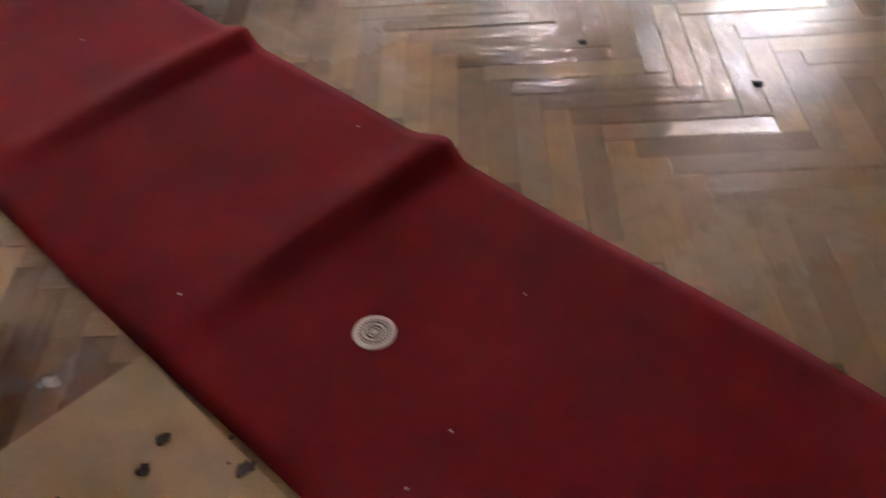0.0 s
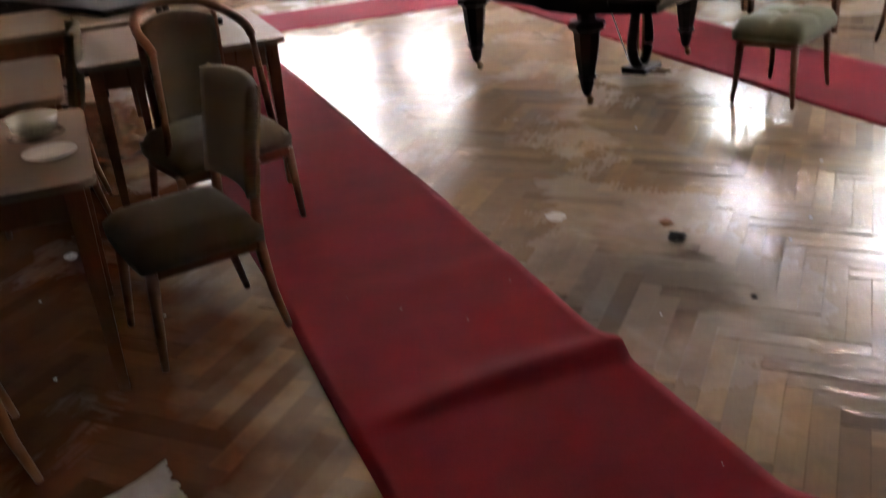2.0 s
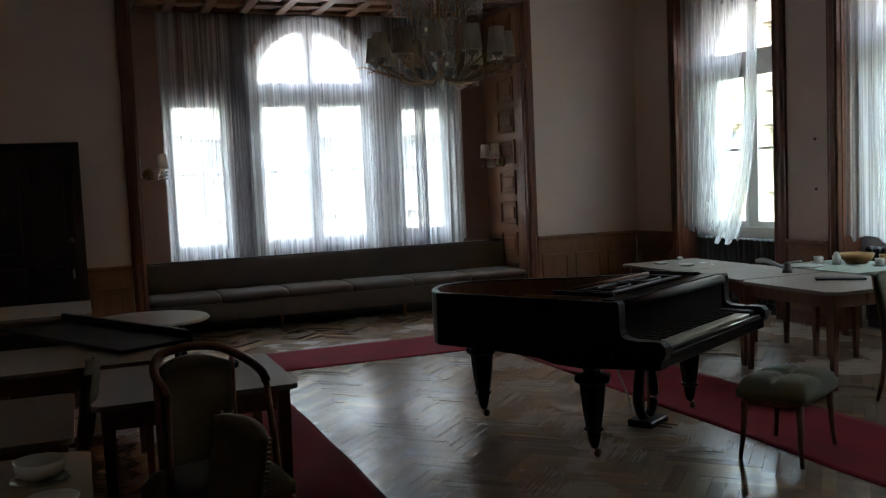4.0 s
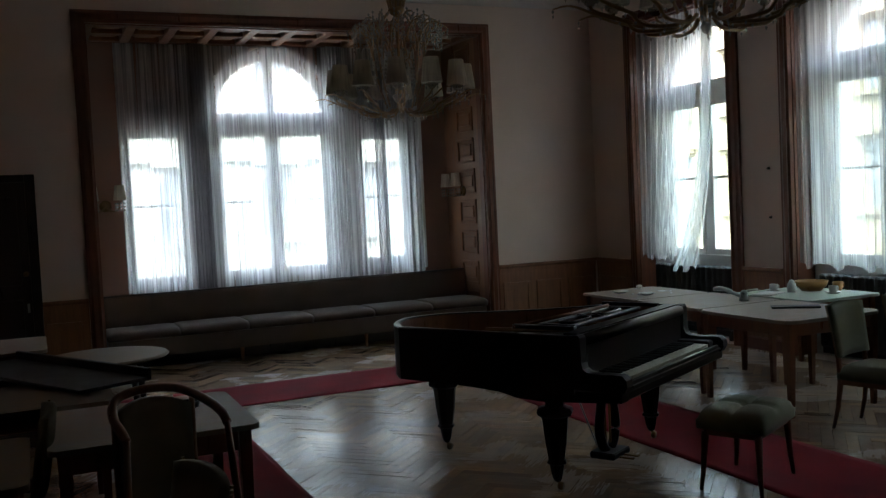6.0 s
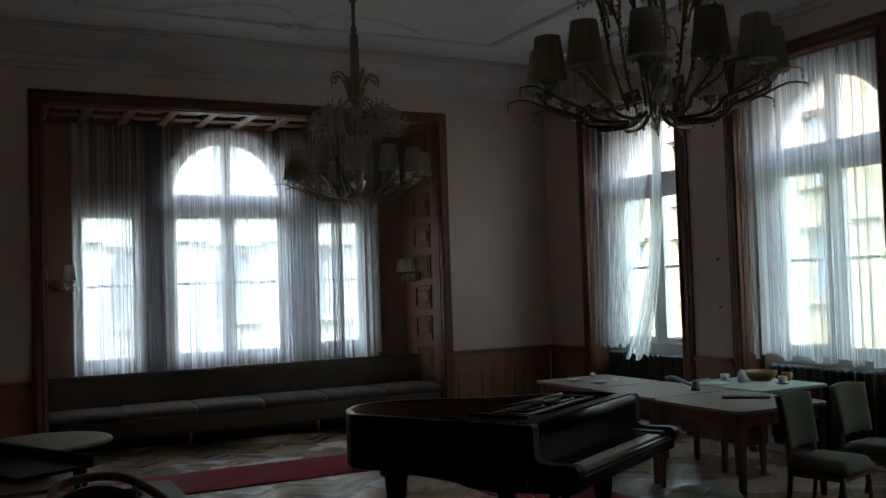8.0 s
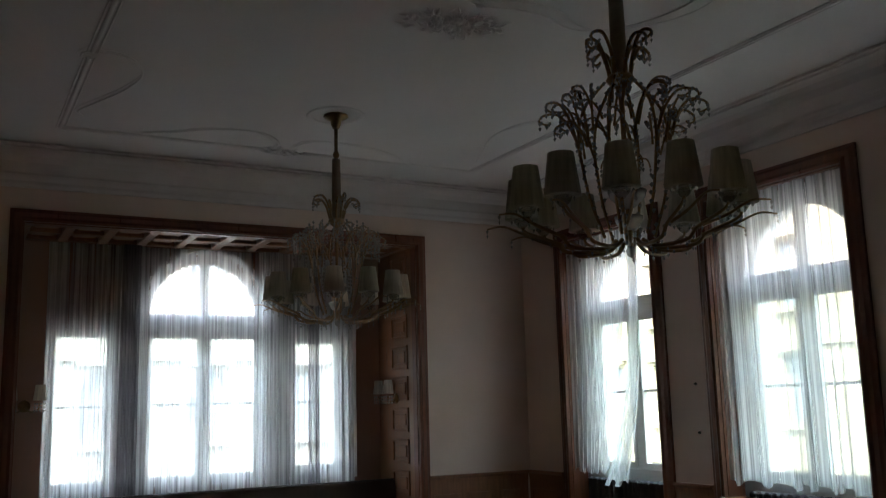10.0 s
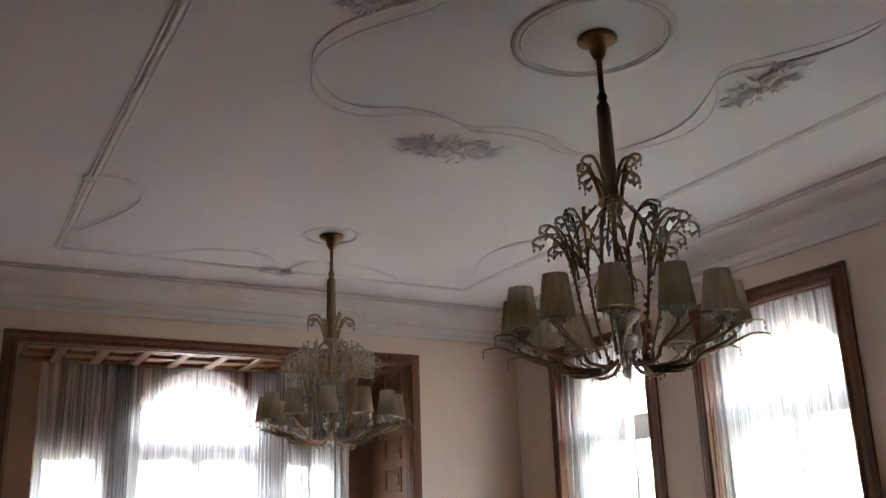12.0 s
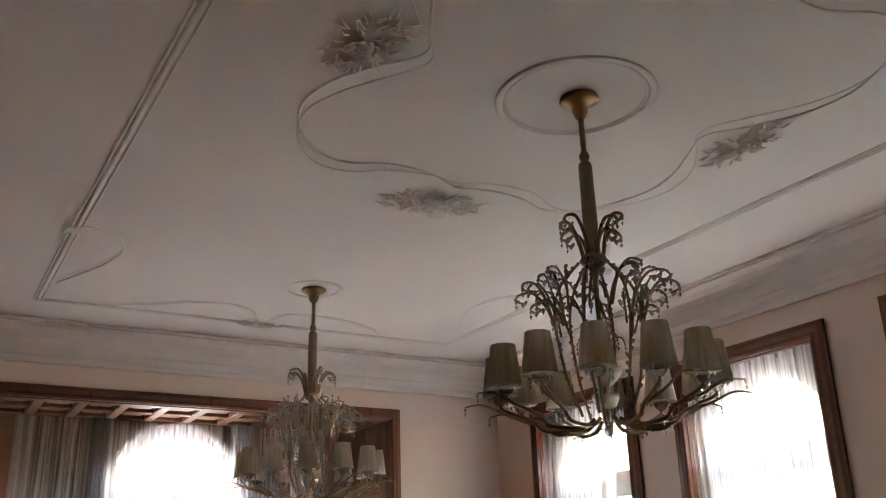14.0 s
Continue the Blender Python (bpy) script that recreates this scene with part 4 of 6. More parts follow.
def runner(name, x0, x1, y0, y1, nx, ny, height, label, wob=0.0):
    bm = bmesh.new()
    top, low = [], []
    for j in range(ny + 1):
        y = y0 + (y1 - y0) * j / ny
        a, b = [], []
        for i in range(nx + 1):
            x = x0 + (x1 - x0) * i / nx
            e = wob * noise.noise((y * 1.3, i / nx * 3, 4.0))
            z = height(x, y) + 0.0015 * noise.noise((x * 6, y * 6, 0))
            a.append(bm.verts.new((x + e, y, z + 0.006)))
            b.append(bm.verts.new((x + e, y, z + 0.001)))
        top.append(a)
        low.append(b)
    for j in range(ny):
        for i in range(nx):
            bm.faces.new((top[j][i], top[j][i + 1], top[j + 1][i + 1], top[j + 1][i]))
            bm.faces.new((low[j][i + 1], low[j][i], low[j + 1][i], low[j + 1][i + 1]))
        for i in (0, nx):
            bm.faces.new((top[j][i], top[j + 1][i], low[j + 1][i], low[j][i]))
    for j in (0, ny):
        for i in range(nx):
            bm.faces.new((top[j][i], top[j][i + 1], low[j][i + 1], low[j][i]))
    return tagged(part(name, bm, M_RED, smooth=True), label, "carpet", "red carpet runners")


runner("carpet_runner", -0.016, 0.928, -1.2, 8.67, 24, 420, carpet_height, "long red carpet runner with two raised folds", 0.012)
runner("carpet_runner", -0.3, 4.20, 8.68, 9.68, 60, 14, lambda x, y: 0.0, "red carpet runner lying crosswise before the sofa", 0.006)
runner("carpet_runner", 3.30, 4.20, -1.2, 8.67, 14, 80, lambda x, y: 0.0, "red carpet runner under the piano stool", 0.012)


# ---- sofa in the alcove ----
rng_sofa = random.Random(21)


def seat_pad(w, d, h, rng, n=16):
    """A soft seat section whose front rolls over; it sinks a little where it meets the next one."""
    bm = bmesh.new()
    sag = rng.uniform(-0.004, 0.004)
    prof = [(-d / 2 + 0.01, 0.0), (-d / 2 - 0.012, 0.03), (-d / 2 - 0.008, 0.065), (-d / 2 + 0.025, 0.093), (-d / 2 + 0.09, 0.107), (-d / 4, 0.113), (0, 0.114), (d / 4, 0.11), (d / 2, 0.10), (d / 2, 0.0)]
    rows = []
    for i in range(n + 1):
        u = 2 * i / n - 1
        k = 1 - abs(u) ** 14
        rows.append([bm.verts.new((u * w / 2, y + 0.010 * (1 - k) * (1 if y < 0 else 0), z * h / 0.114 * (0.86 + 0.14 * k) + (sag if z else 0))) for y, z in prof])
    for a, b in zip(rows, rows[1:]):
        for j in range(len(prof)):
            q = (j + 1) % len(prof)
            bm.faces.new((a[j], a[q], b[q], b[j]))
    bm.faces.new(rows[0])
    bm.faces.new(rows[-1][::-1])
    return bm


def sofa_back(x0, x1, n=90):
    """One long padded back with a rounded top, leaning against the window wall, slightly uneven."""
    bm = bmesh.new()
    prof = [(11.80, 0.38), (11.815, 0.60), (11.832, 0.78), (11.85, 0.822), (11.89, 0.842), (11.97, 0.842), (12.02, 0.81), (12.03, 0.38)]
    rows = []
    for i in range(n + 1):
        x = x0 + (x1 - x0) * i / n
        rows.append([bm.verts.new((x, y + 0.006 * noise.noise((x * 2.2, z * 3, 0.0)), z + 0.003 * noise.noise((x * 1.4, 5.0, 0.0)))) for y, z in prof])
    for a, b in zip(rows, rows[1:]):
        for j in range(len(prof)):
            q = (j + 1) % len(prof)
            bm.faces.new((a[j], a[q], b[q], b[j]))
    bm.faces.new(rows[0])
    bm.faces.new(rows[-1][::-1])
    return bm


sofa = thing("long_sofa", "long low grey-brown upholstered bench sofa filling the alcove", "sofa")
SX0, SX1 = AX0 + 0.03, AX1 - 0.04
n = 6
w = (SX1 - SX0) / n
part("base", boxes((SX0, SX1, 11.19, 11.86, 0.17, 0.396), bev=0.02, seg=2), M_SOFA, sofa)
# dark board added as the shade in the gap under the base
part("underseat_shade_board", boxes((SX0 + 0.05, SX1 - 0.05, 11.60, 11.64, 0.0, 0.168)), M_BACKDOOR, sofa)
for k in range(n):
    bm = seat_pad(w + 0.004, 0.70, 0.105, rng_sofa)
    bm.transform(Matrix.Translation((SX0 + w * (k + 0.5), 11.515, 0.385)))
    part("seat_cushion", bm, M_SOFA, sofa, smooth=True)
part("backrest", sofa_back(SX0, SX1), M_SOFA, sofa, smooth=True)
part("back_piping", tube([(SX0 + 0.01, 11.845, 0.838), (SX1 - 0.01, 11.845, 0.838)], 0.008, 8), M_BACKDOOR, sofa, "dark piping along the top of the back", smooth=True)
for x in (0.45, 1.66, 3.22, 4.6):
    part("leg", lathe([(0.016, 0.0), (0.026, 0.17)], 10, at=(x, 11.27, 0)), M_LEGO, sofa, smooth=True)


# ---- tables ----
def table(x0, x1, y0, y1, label, top=M_TOP, h=0.75, group="hall tables", r=0.05):
    cx, cy, w, d = (x0 + x1) / 2, (y0 + y1) / 2, x1 - x0, y1 - y0
    root = thing("dining_table", label, "table", pose(cx, cy, 0), group)
    bm = prism(rounded(w, d, r), h - 0.026, h)
    bmesh.ops.bevel(bm, geom=[e for e in bm.edges if abs(e.verts[0].co.z - e.verts[1].co.z) < 1e-5 and e.verts[0].co.z > h - 0.01], offset=0.005, segments=2, affect="EDGES")
    part("tabletop", bm, top, root)
    a, b = w / 2 - 0.07, d / 2 - 0.07
    for p in ((-a + 0.03, a - 0.03, -b - 0.012, -b + 0.012), (-a + 0.03, a - 0.03, b - 0.012, b + 0.012), (-a - 0.012, -a + 0.012, -b + 0.03, b - 0.03), (a - 0.012, a + 0.012, -b + 0.03, b - 0.03)):
        part("apron", boxes((*p, h - 0.13, h - 0.027), bev=0.003), M_LEG, root)
    for sx in (-1, 1):
        for sy in (-1, 1):
            bm = bmesh.new()
            q = []
            for z, k in ((0, 0.017), (h - 0.14, 0.029), (h - 0.0265, 0.029)):
                q.append([bm.verts.new((sx * a + i * k, sy * b + j * k, z)) for i, j in ((-1, -1), (1, -1), (1, 1), (-1, 1))])
            for lo, hi in zip(q, q[1:]):
                for k in range(4):
                    bm.faces.new((lo[k], lo[(k + 1) % 4], hi[(k + 1) % 4], hi[k]))
            bm.faces.new(q[0][::-1])
            bm.faces.new(q[-1])
            part("leg", bm, M_LEG, root)
    return root


table(4.66, 5.56, 7.56, 8.50, "dusty square table by the window, with broken crockery on it")
table(4.64, 5.57, 6.60, 7.54, "dusty square table pushed against its neighbour")
table(4.58, 5.58, 5.52, 6.585, "dusty table with clipped corners carrying a dark folder", r=0.12)
table(5.63, 6.50, 6.34, 7.33, "table with a pale green top set for coffee by the window", top=M_CLOTH)
table(-0.53, 0.42, 4.69, 5.63, "square table with a grey veneer top beside the carpet", top=M_TOPB)
table(-1.48, -0.54, 3.07, 3.98, "square table with a saucer and a glass dish on it", top=M_TOPB)
table(-1.55, -0.60, 4.18, 5.10, "square table with a dusty top behind the nearer one", top=M_TOPB)
table(-1.10, -0.16, 5.76, 6.66, "square table carrying one end of a loose piano lid", top=M_TOPB)
table(-1.43, -0.48, 8.27, 9.25, "square table near the dark door", top=M_TOPB)

rt = thing("round_table", "round pale-topped table half under the loose lid", "table", pose(-0.10, 7.50, 0))
bm = lathe([(0.0, 0.735), (0.44, 0.735), (0.455, 0.748), (0.44, 0.762), (0.0, 0.764)], 40)
part("tabletop", bm, M_TOPB, rt, "round top in the dimmed brown veneer")
for k in range(4):
    a = k * math.pi / 2 + 0.6
    part("leg", tube([(0.30 * math.cos(a), 0.30 * math.sin(a), 0.734), (0.36 * math.cos(a), 0.36 * math.sin(a), 0.0)], [0.028, 0.016], 10), M_DULL, rt, smooth=True)

# the loose piano lid, laid across two tables
ang = math.degrees(math.atan2(1.49, -0.76))
lid = thing("lid_panel", "loose black wooden panel lying across two tables, its flap upright", "panel", pose(-0.325, 6.90, 0.768, 0, 0, ang))
part("lid_board", boxes((-0.83, 0.83, -0.005, 0.44, 0.0, 0.022), bev=0.004), M_DULL, lid)
part("flap", boxes((-0.83, 0.83, -0.037, -0.006, 0.0, 0.075), bev=0.005), M_DULL, lid)


# ---- chairs ----
def curved_back(w, z0, z1, lean, thick, arch, bow, n=10, m=8):
    """An upholstered back, bowed in plan and arched at its top. Front faces +y."""
    bm = bmesh.new()
    lay = []
    for side in (0, 1):
        g = []
        for j in range(m + 1):
            v = j / m
            row = []
            for i in range(n + 1):
                u = 2 * i / n - 1
                zt = z1 - arch * u * u
                z = z0 + (zt - z0) * v
                k = 1 - 0.10 * (1 - v)
                puff = 0.018 * (1 - u ** 4) * (1 - (2 * v - 1) ** 4)
                y = -lean * (z - z0) + bow * u * u + (thick / 2 + puff if side else -thick / 2 - puff * 0.4)
                row.append(bm.verts.new((u * w / 2 * k, y, z)))
            g.append(row)
        lay.append(g)
    for j in range(m):
        for i in range(n):
            bm.faces.new((lay[1][j][i], lay[1][j][i + 1], lay[1][j + 1][i + 1], lay[1][j + 1][i]))
            bm.faces.new((lay[0][j][i + 1], lay[0][j][i], lay[0][j + 1][i], lay[0][j + 1][i + 1]))
        for i in (0, n):
            bm.faces.new((lay[0][j][i], lay[1][j][i], lay[1][j + 1][i], lay[0][j + 1][i]))
    for j in (0, m):
        for i in range(n):
            bm.faces.new((lay[0][j][i], lay[0][j][i + 1], lay[1][j][i + 1], lay[1][j][i]))
    return bm


def chair(m, fabric, label, legs=M_LEG):
    """A side chair; its back stands at -y."""
    root = thing("side_chair", label, "chair", m, "upholstered side chairs")
    bm = cushion(0.46, 0.45, 0.085, 0.025, 12)
    bm.transform(Matrix.Translation((0, 0.01, 0.365)))
    part("seat", bm, fabric, root, smooth=True)
    part("seat_frame", boxes((-0.205, 0.205, -0.19, 0.20, 0.325, 0.366), bev=0.006), legs, root)
    bm = curved_back(0.46, 0.52, 0.905, 0.16, 0.035, 0.018, 0.035)
    bm.transform(Matrix.Translation((0, -0.225, 0)))
    part("backrest", bm, fabric, root, smooth=True)
    bm = bmesh.new()
    for sx in (-1, 1):
        for k in range(24):
            z = 0.53 + 0.36 * k / 23
            x, y = sx * 0.232 * (1 - 0.10 * (1 - (z - 0.52) / 0.385)), -0.19 - 0.16 * (z - 0.52)
            box(bm, x - 0.006, x + 0.006, y - 0.024, y - 0.012, z - 0.005, z + 0.005)
    part("nail_trim", bm, M_BRASS, root, "row of upholstery nails")["kind"] = "stuff"
    for sx in (-1, 1):
        part("rear_leg", tube([(sx * 0.20, -0.25, 0.0), (sx * 0.195, -0.215, 0.16), (sx * 0.19, -0.195, 0.34), (sx * 0.19, -0.205, 0.50), (sx * 0.192, -0.235, 0.64)], [0.013, 0.017, 0.022, 0.019, 0.013], 8), legs, root, smooth=True)
        part("front_leg", tube([(sx * 0.205, 0.215, 0.0), (sx * 0.19, 0.185, 0.36)], [0.013, 0.023], 8), legs, root, smooth=True)
    return root


def armchair(m, label, fabric=M_OLIVE, legs=M_LEG):
    """A tub chair: one bent rail runs from arm to arm over an upholstered back, which stands at -y."""
    root = thing("armchair", label, "armchair", m)
    bm = cushion(0.55, 0.47, 0.10, 0.03, 12)
    bm.transform(Matrix.Translation((0, 0.0, 0.355)))
    part("seat", bm, fabric, root, smooth=True)
    part("seat_frame", boxes((-0.255, 0.255, -0.205, 0.215, 0.305, 0.356), bev=0.008), legs, root)
    bm = curved_back(0.34, 0.45, 0.955, 0.07, 0.045, 0.045, 0.05)
    bm.transform(Matrix.Translation((0, -0.205, 0)))
    part("backrest", bm, fabric, root, smooth=True)
    rail = [(-0.226, 0.07, 0.845), (-0.228, 0.02, 0.882), (-0.222, -0.07, 0.912), (-0.185, -0.18, 0.950), (-0.12, -0.245, 0.978), (0, -0.262, 0.990)]
    rail += [(-x, y, z) for x, y, z in rail[-2::-1]]
    part("bent_rail", tube(spline(rail, 5), 0.021, 8), legs, root, "bent reddish beech rail over arms and back", smooth=True)
    for sx in (-1, 1):
        part("back_post", tube([(sx * 0.182, -0.185, 0.945), (sx * 0.178, -0.19, 0.70), (sx * 0.175, -0.175, 0.36)], [0.014, 0.017, 0.02], 8), legs, root, smooth=True)
        part("arm_post", tube([(sx * 0.255, 0.10, 0.36), (sx * 0.240, 0.085, 0.60), (sx * 0.226, 0.068, 0.85)], [0.018, 0.017, 0.015], 8), legs, root, smooth=True)
        part("front_leg", tube([(sx * 0.272, 0.215, 0.0), (sx * 0.258, 0.19, 0.34)], [0.014, 0.024], 8), legs, root, smooth=True)
        part("rear_leg", tube([(sx * 0.262, -0.235, 0.0), (sx * 0.235, -0.185, 0.34)], [0.014, 0.022], 8), legs, root, smooth=True)
    return root


chair(pose(-0.30, 3.43, 0, 0, 0, 101), M_OLIVE, "olive upholstered side chair with nailed edges, turned to the table")
chair(pose(-1.16, 2.90, 0, 0, 0, 100), M_OLIVE, "side chair with reddish beech legs pushed to the table", M_LEGO)
chair(pose(-0.78, 4.98, 0, 0, 0, 88), M_OLIVE, "olive side chair with a worn back between two tables")
armchair(pose(-0.03, 4.40, 0, 0, 0, 196), "olive tub armchair with bent beech rail before a table")
chair(pose(4.93, 5.02, 0, 0, 0, 195), M_GREEN, "pale green upholstered side chair with its back to the tables")
chair(pose(5.66, 5.16, 0, 0, 0, 190), M_GREEN, "pale green upholstered side chair beside its twin")

# piano stool
st = thing("piano_stool", "low stool with a buttoned pale green cushion on four legs", "stool", pose(3.31, 4.585, 0, 0, 0, 27.5))
bm = cushion(0.57, 0.42, 0.095, 0.03, 16, crease=(("x", 0.0), ("y", 0.0)))
bm.transform(Matrix.Translation((0, 0, 0.365)))
part("cushion", bm, M_STOOL, st, smooth=True)
part("seat_frame", boxes((-0.25, 0.25, -0.17, 0.17, 0.325, 0.366), bev=0.008), M_LEG, st)
for sx in (-1, 1):
    for sy in (-1, 1):
        part("leg", tube([(sx * 0.275, sy * 0.18, 0), (sx * 0.262, sy * 0.168, 0.12), (sx * 0.243, sy * 0.158, 0.345)], [0.012, 0.016, 0.024], 8), M_LEG, st, smooth=True)


# ---- grand piano ----
PIANO = Matrix(((0.8725, -0.4886, 0, 2.849), (0.4886, 0.8725, 0, 5.379), (0, 0, 1, 0), (0, 0, 0, 1)))
piano = thing("grand_piano", "black lacquered baby grand piano without its lid, keys uncovered", "piano", PIANO)
curve = [Vector((*p, 0)) for p in ((-0.79, 1.09), (-0.71, 1.19), (-0.57, 1.30), (-0.35, 1.36), (-0.10, 1.24), (0.10, 0.98), (0.27, 0.72), (0.50, 0.48), (0.71, 0.30), (0.79, 0.08))]
bent = [(p.x, p.y) for p in spline(curve, 6)]
outline = [(-0.79, -0.20)] + bent + [(0.79, -0.20)]


def inset(pts, k):
    out = []
    n = len(pts)
    for i in range(n):
        a, b, c = Vector(pts[i - 1]), Vector(pts[i]), Vector(pts[(i + 1) % n])
        d1, d2 = (b - a).normalized(), (c - b).normalized()
        nn = Vector((d1.y + d2.y, -d1.x - d2.x))
        nn = nn.normalized() if nn.length > 1e-6 else Vector((d1.y, -d1.x))
        out.append((b.x + nn.x * k, b.y + nn.y * k))
    return out


inner = inset(outline, 0.045)
bm = bmesh.new()
ring = [[bm.verts.new((x, y, z)) for x, y in pts] for pts, z in ((outline, 0.62), (outline, 0.957), (inset(outline, 0.008), 0.965), (inset(outline, 0.037), 0.965), (inner, 0.957), (inner, 0.62))]
k = len(outline)
for a, b in zip(ring, ring[1:] + ring[:1]):
    for i in range(k):
        bm.faces.new((a[i], a[(i + 1) % k], b[(i + 1) % k], b[i]))
part("rim", bm, M_BLACK, piano)
bm = bmesh.new()
liner = [[bm.verts.new((x, y, z)) for x, y in pts] for pts, z in ((inset(outline, 0.046), 0.955), (inset(outline, 0.050), 0.955), (inset(outline, 0.050), 0.816), (inset(outline, 0.046), 0.816))]
for a, b in zip(liner, liner[1:] + liner[:1]):
    for i in range(k):
        bm.faces.new((a[i], a[(i + 1) % k], b[(i + 1) % k], b[i]))
part("inner_rim", bm, M_LEG, piano, "reddish brown veneer inside the case")
part("soundboard", prism(inset(outline, 0.052), 0.80, 0.815), M_PLATE, piano, "bronzed plate and soundboard inside the open case")
bm = bmesh.new()
for i in range(34):
    u = -0.70 + 1.36 * i / 33
    v1 = min([y for x, y in bent if abs(x - (u * 0.92 - 0.05)) < 0.07] or [0.3]) - 0.10
    tube([(u, -0.02, 0.855), (u * 0.92 - 0.05, max(0.1, v1), 0.835)], 0.0022, 4, bm)
part("stringing", bm, M_STEEL, piano, "steel strings over the plate")
for a, b in (((-0.62, 0.1), (-0.45, 1.18)), ((-0.28, 0.1), (-0.25, 1.15)), ((0.1, 0.1), (-0.05, 0.9)), ((0.45, 0.1), (0.33, 0.5))):
    part("plate_brace", tube([(*a, 0.85), (*b, 0.85)], 0.02, 6), M_PLATE, piano)
part("pin_block", boxes((-0.73, 0.73, -0.15, -0.04, 0.815, 0.86), bev=0.006), M_PLATE, piano)
part("keybed", boxes((-0.79, 0.79, -0.50, -0.20, 0.60, 0.655), bev=0.008), M_BLACK, piano)
part("fallboard", boxes((-0.70, 0.70, -0.242, -0.202, 0.70, 0.955), bev=0.01, seg=2), M_BLACK, piano)
part("nameboard_rail", boxes((-0.745, 0.745, -0.215, -0.11, 0.950, 0.972), bev=0.008, seg=2), M_BLACK, piano)
part("fallboard_roll", tube([(-0.712, -0.225, 0.93), (0.712, -0.225, 0.93)], 0.036, 16), M_BLACK, piano, "rolled upper edge of the fallboard", smooth=True)
part("key_slip", boxes((-0.712, 0.712, -0.528, -0.468, 0.6555, 0.704), bev=0.02, seg=4), M_BLACK, piano)
for sx in (-1, 1):
    bm = bmesh.new()
    prof = [(-0.515, 0.655), (-0.535, 0.69), (-0.532, 0.73), (-0.505, 0.755), (-0.45, 0.757), (-0.37, 0.752), (-0.29, 0.758), (-0.264, 0.775), (-0.254, 0.81), (-0.253, 0.90), (-0.25, 0.955), (-0.238, 0.968), (-0.20, 0.968), (-0.20, 0.655)]
    lo = [bm.verts.new((sx * 0.79, v, z)) for v, z in prof]
    hi = [bm.verts.new((sx * 0.715, v, z)) for v, z in prof]
    bm.faces.new(lo)
    bm.faces.new(hi[::-1])
    for i in range(len(prof)):
        bm.faces.new((lo[i], lo[(i + 1) % len(prof)], hi[(i + 1) % len(prof)], hi[i]))
    part("cheek", bm, M_DULL, piano)
    part("key_block", boxes((min(sx * 0.712, sx * 0.622), max(sx * 0.712, sx * 0.622), -0.466, -0.234, 0.6555, 0.735), bev=0.01), M_BLACK, piano)
wk = 1.236 / 52
white = []
for i in range(52):
    x0 = -0.618 + i * wk
    ob = part("white_key", boxes((0.0007, wk - 0.0007, -0.465, -0.238, 0.6965, 0.718), bev=0.0015), M_IVORY, piano) if i == 0 else new("white_key", white[0].data)
    ob.parent = piano
    ob.location.x = x0
    white.append(ob)
black0 = None
for i in range(51):
    if i % 7 in (1, 4):
        continue
    x = -0.618 + (i + 1) * wk
    ob = part("black_key", boxes((-0.006, 0.006, -0.38, -0.238, 0.7185, 0.730), bev=0.002), M_BLACK, piano) if black0 is None else new("black_key", black0.data)
    black0 = black0 or ob
    ob.parent = piano
    ob.location.x = x
# music desk lying flat and the lid stick
bm = boxes((-0.50, 0.45, -0.06, -0.02, 0.968, 0.984), (-0.50, 0.45, 0.17, 0.205, 0.968, 0.984), (-0.50, -0.46, -0.019, 0.169, 0.968, 0.984), (0.41, 0.45, -0.019, 0.169, 0.968, 0.984), bev=0.005)
for cx in (-0.24, 0.19):
    tube([(cx + 0.15 * math.cos(q * math.pi / 12), 0.075 + 0.07 * math.sin(q * math.pi / 12) * (1 + 0.25 * math.cos(q * math.pi / 6)), 0.978) for q in range(24)], 0.011, 8, bm, closed=True)
tube(spline([(-0.06, -0.03, 0.978), (-0.02, 0.04, 0.978), (-0.06, 0.10, 0.978), (-0.02, 0.18, 0.978)], 5), 0.010, 8, bm)
part("music_desk", bm, M_BLACK, piano, "folded music desk with scrolled fretwork lying on the rim")
for q in (-0.62, 0.585):
    part("desk_rail", boxes((q, q + 0.035, -0.12, 0.31, 0.966, 0.992), bev=0.004), M_BLACK, piano)
part("lid_stick", tube([(-0.62, 0.30, 0.975), (0.12, 0.02, 1.03)], 0.012, 8), M_LEG, piano, "wooden lid stick", smooth=True)
# the deeper case foot along the bass side
bm = bmesh.new()
side = [(-0.50, 0.60), (0.02, 0.565), (0.20, 0.575), (0.30, 0.60), (0.62, 0.615), (0.66, 0.63), (-0.50, 0.63)]
lo = [bm.verts.new((-0.789, v, z)) for v, z in side]
hi = [bm.verts.new((-0.70, v, z)) for v, z in side]
bm.faces.new(lo)
bm.faces.new(hi[::-1])
for i in range(len(side)):
    bm.faces.new((lo[i], lo[(i + 1) % len(side)], hi[(i + 1) % len(side)], hi[i]))
part("case_apron", bm, M_BLACK, piano)
part("bottom_beam", boxes((-0.70, 0.70, -0.10, 0.06, 0.575, 0.619), bev=0.01), M_BLACK, piano)
LEGPROF = [(1.22 * r, z) for r, z in [(0.075, 0.615), (0.075, 0.575), (0.055, 0.56), (0.045, 0.535), (0.048, 0.52), (0.086, 0.508), (0.094, 0.488), (0.088, 0.468), (0.070, 0.455), (0.066, 0.44), (0.055, 0.30), (0.041, 0.195), (0.050, 0.188), (0.050, 0.172), (0.038, 0.165), (0.030, 0.11), (0.022, 0.075), (0.014, 0.06), (0.0, 0.06)]]
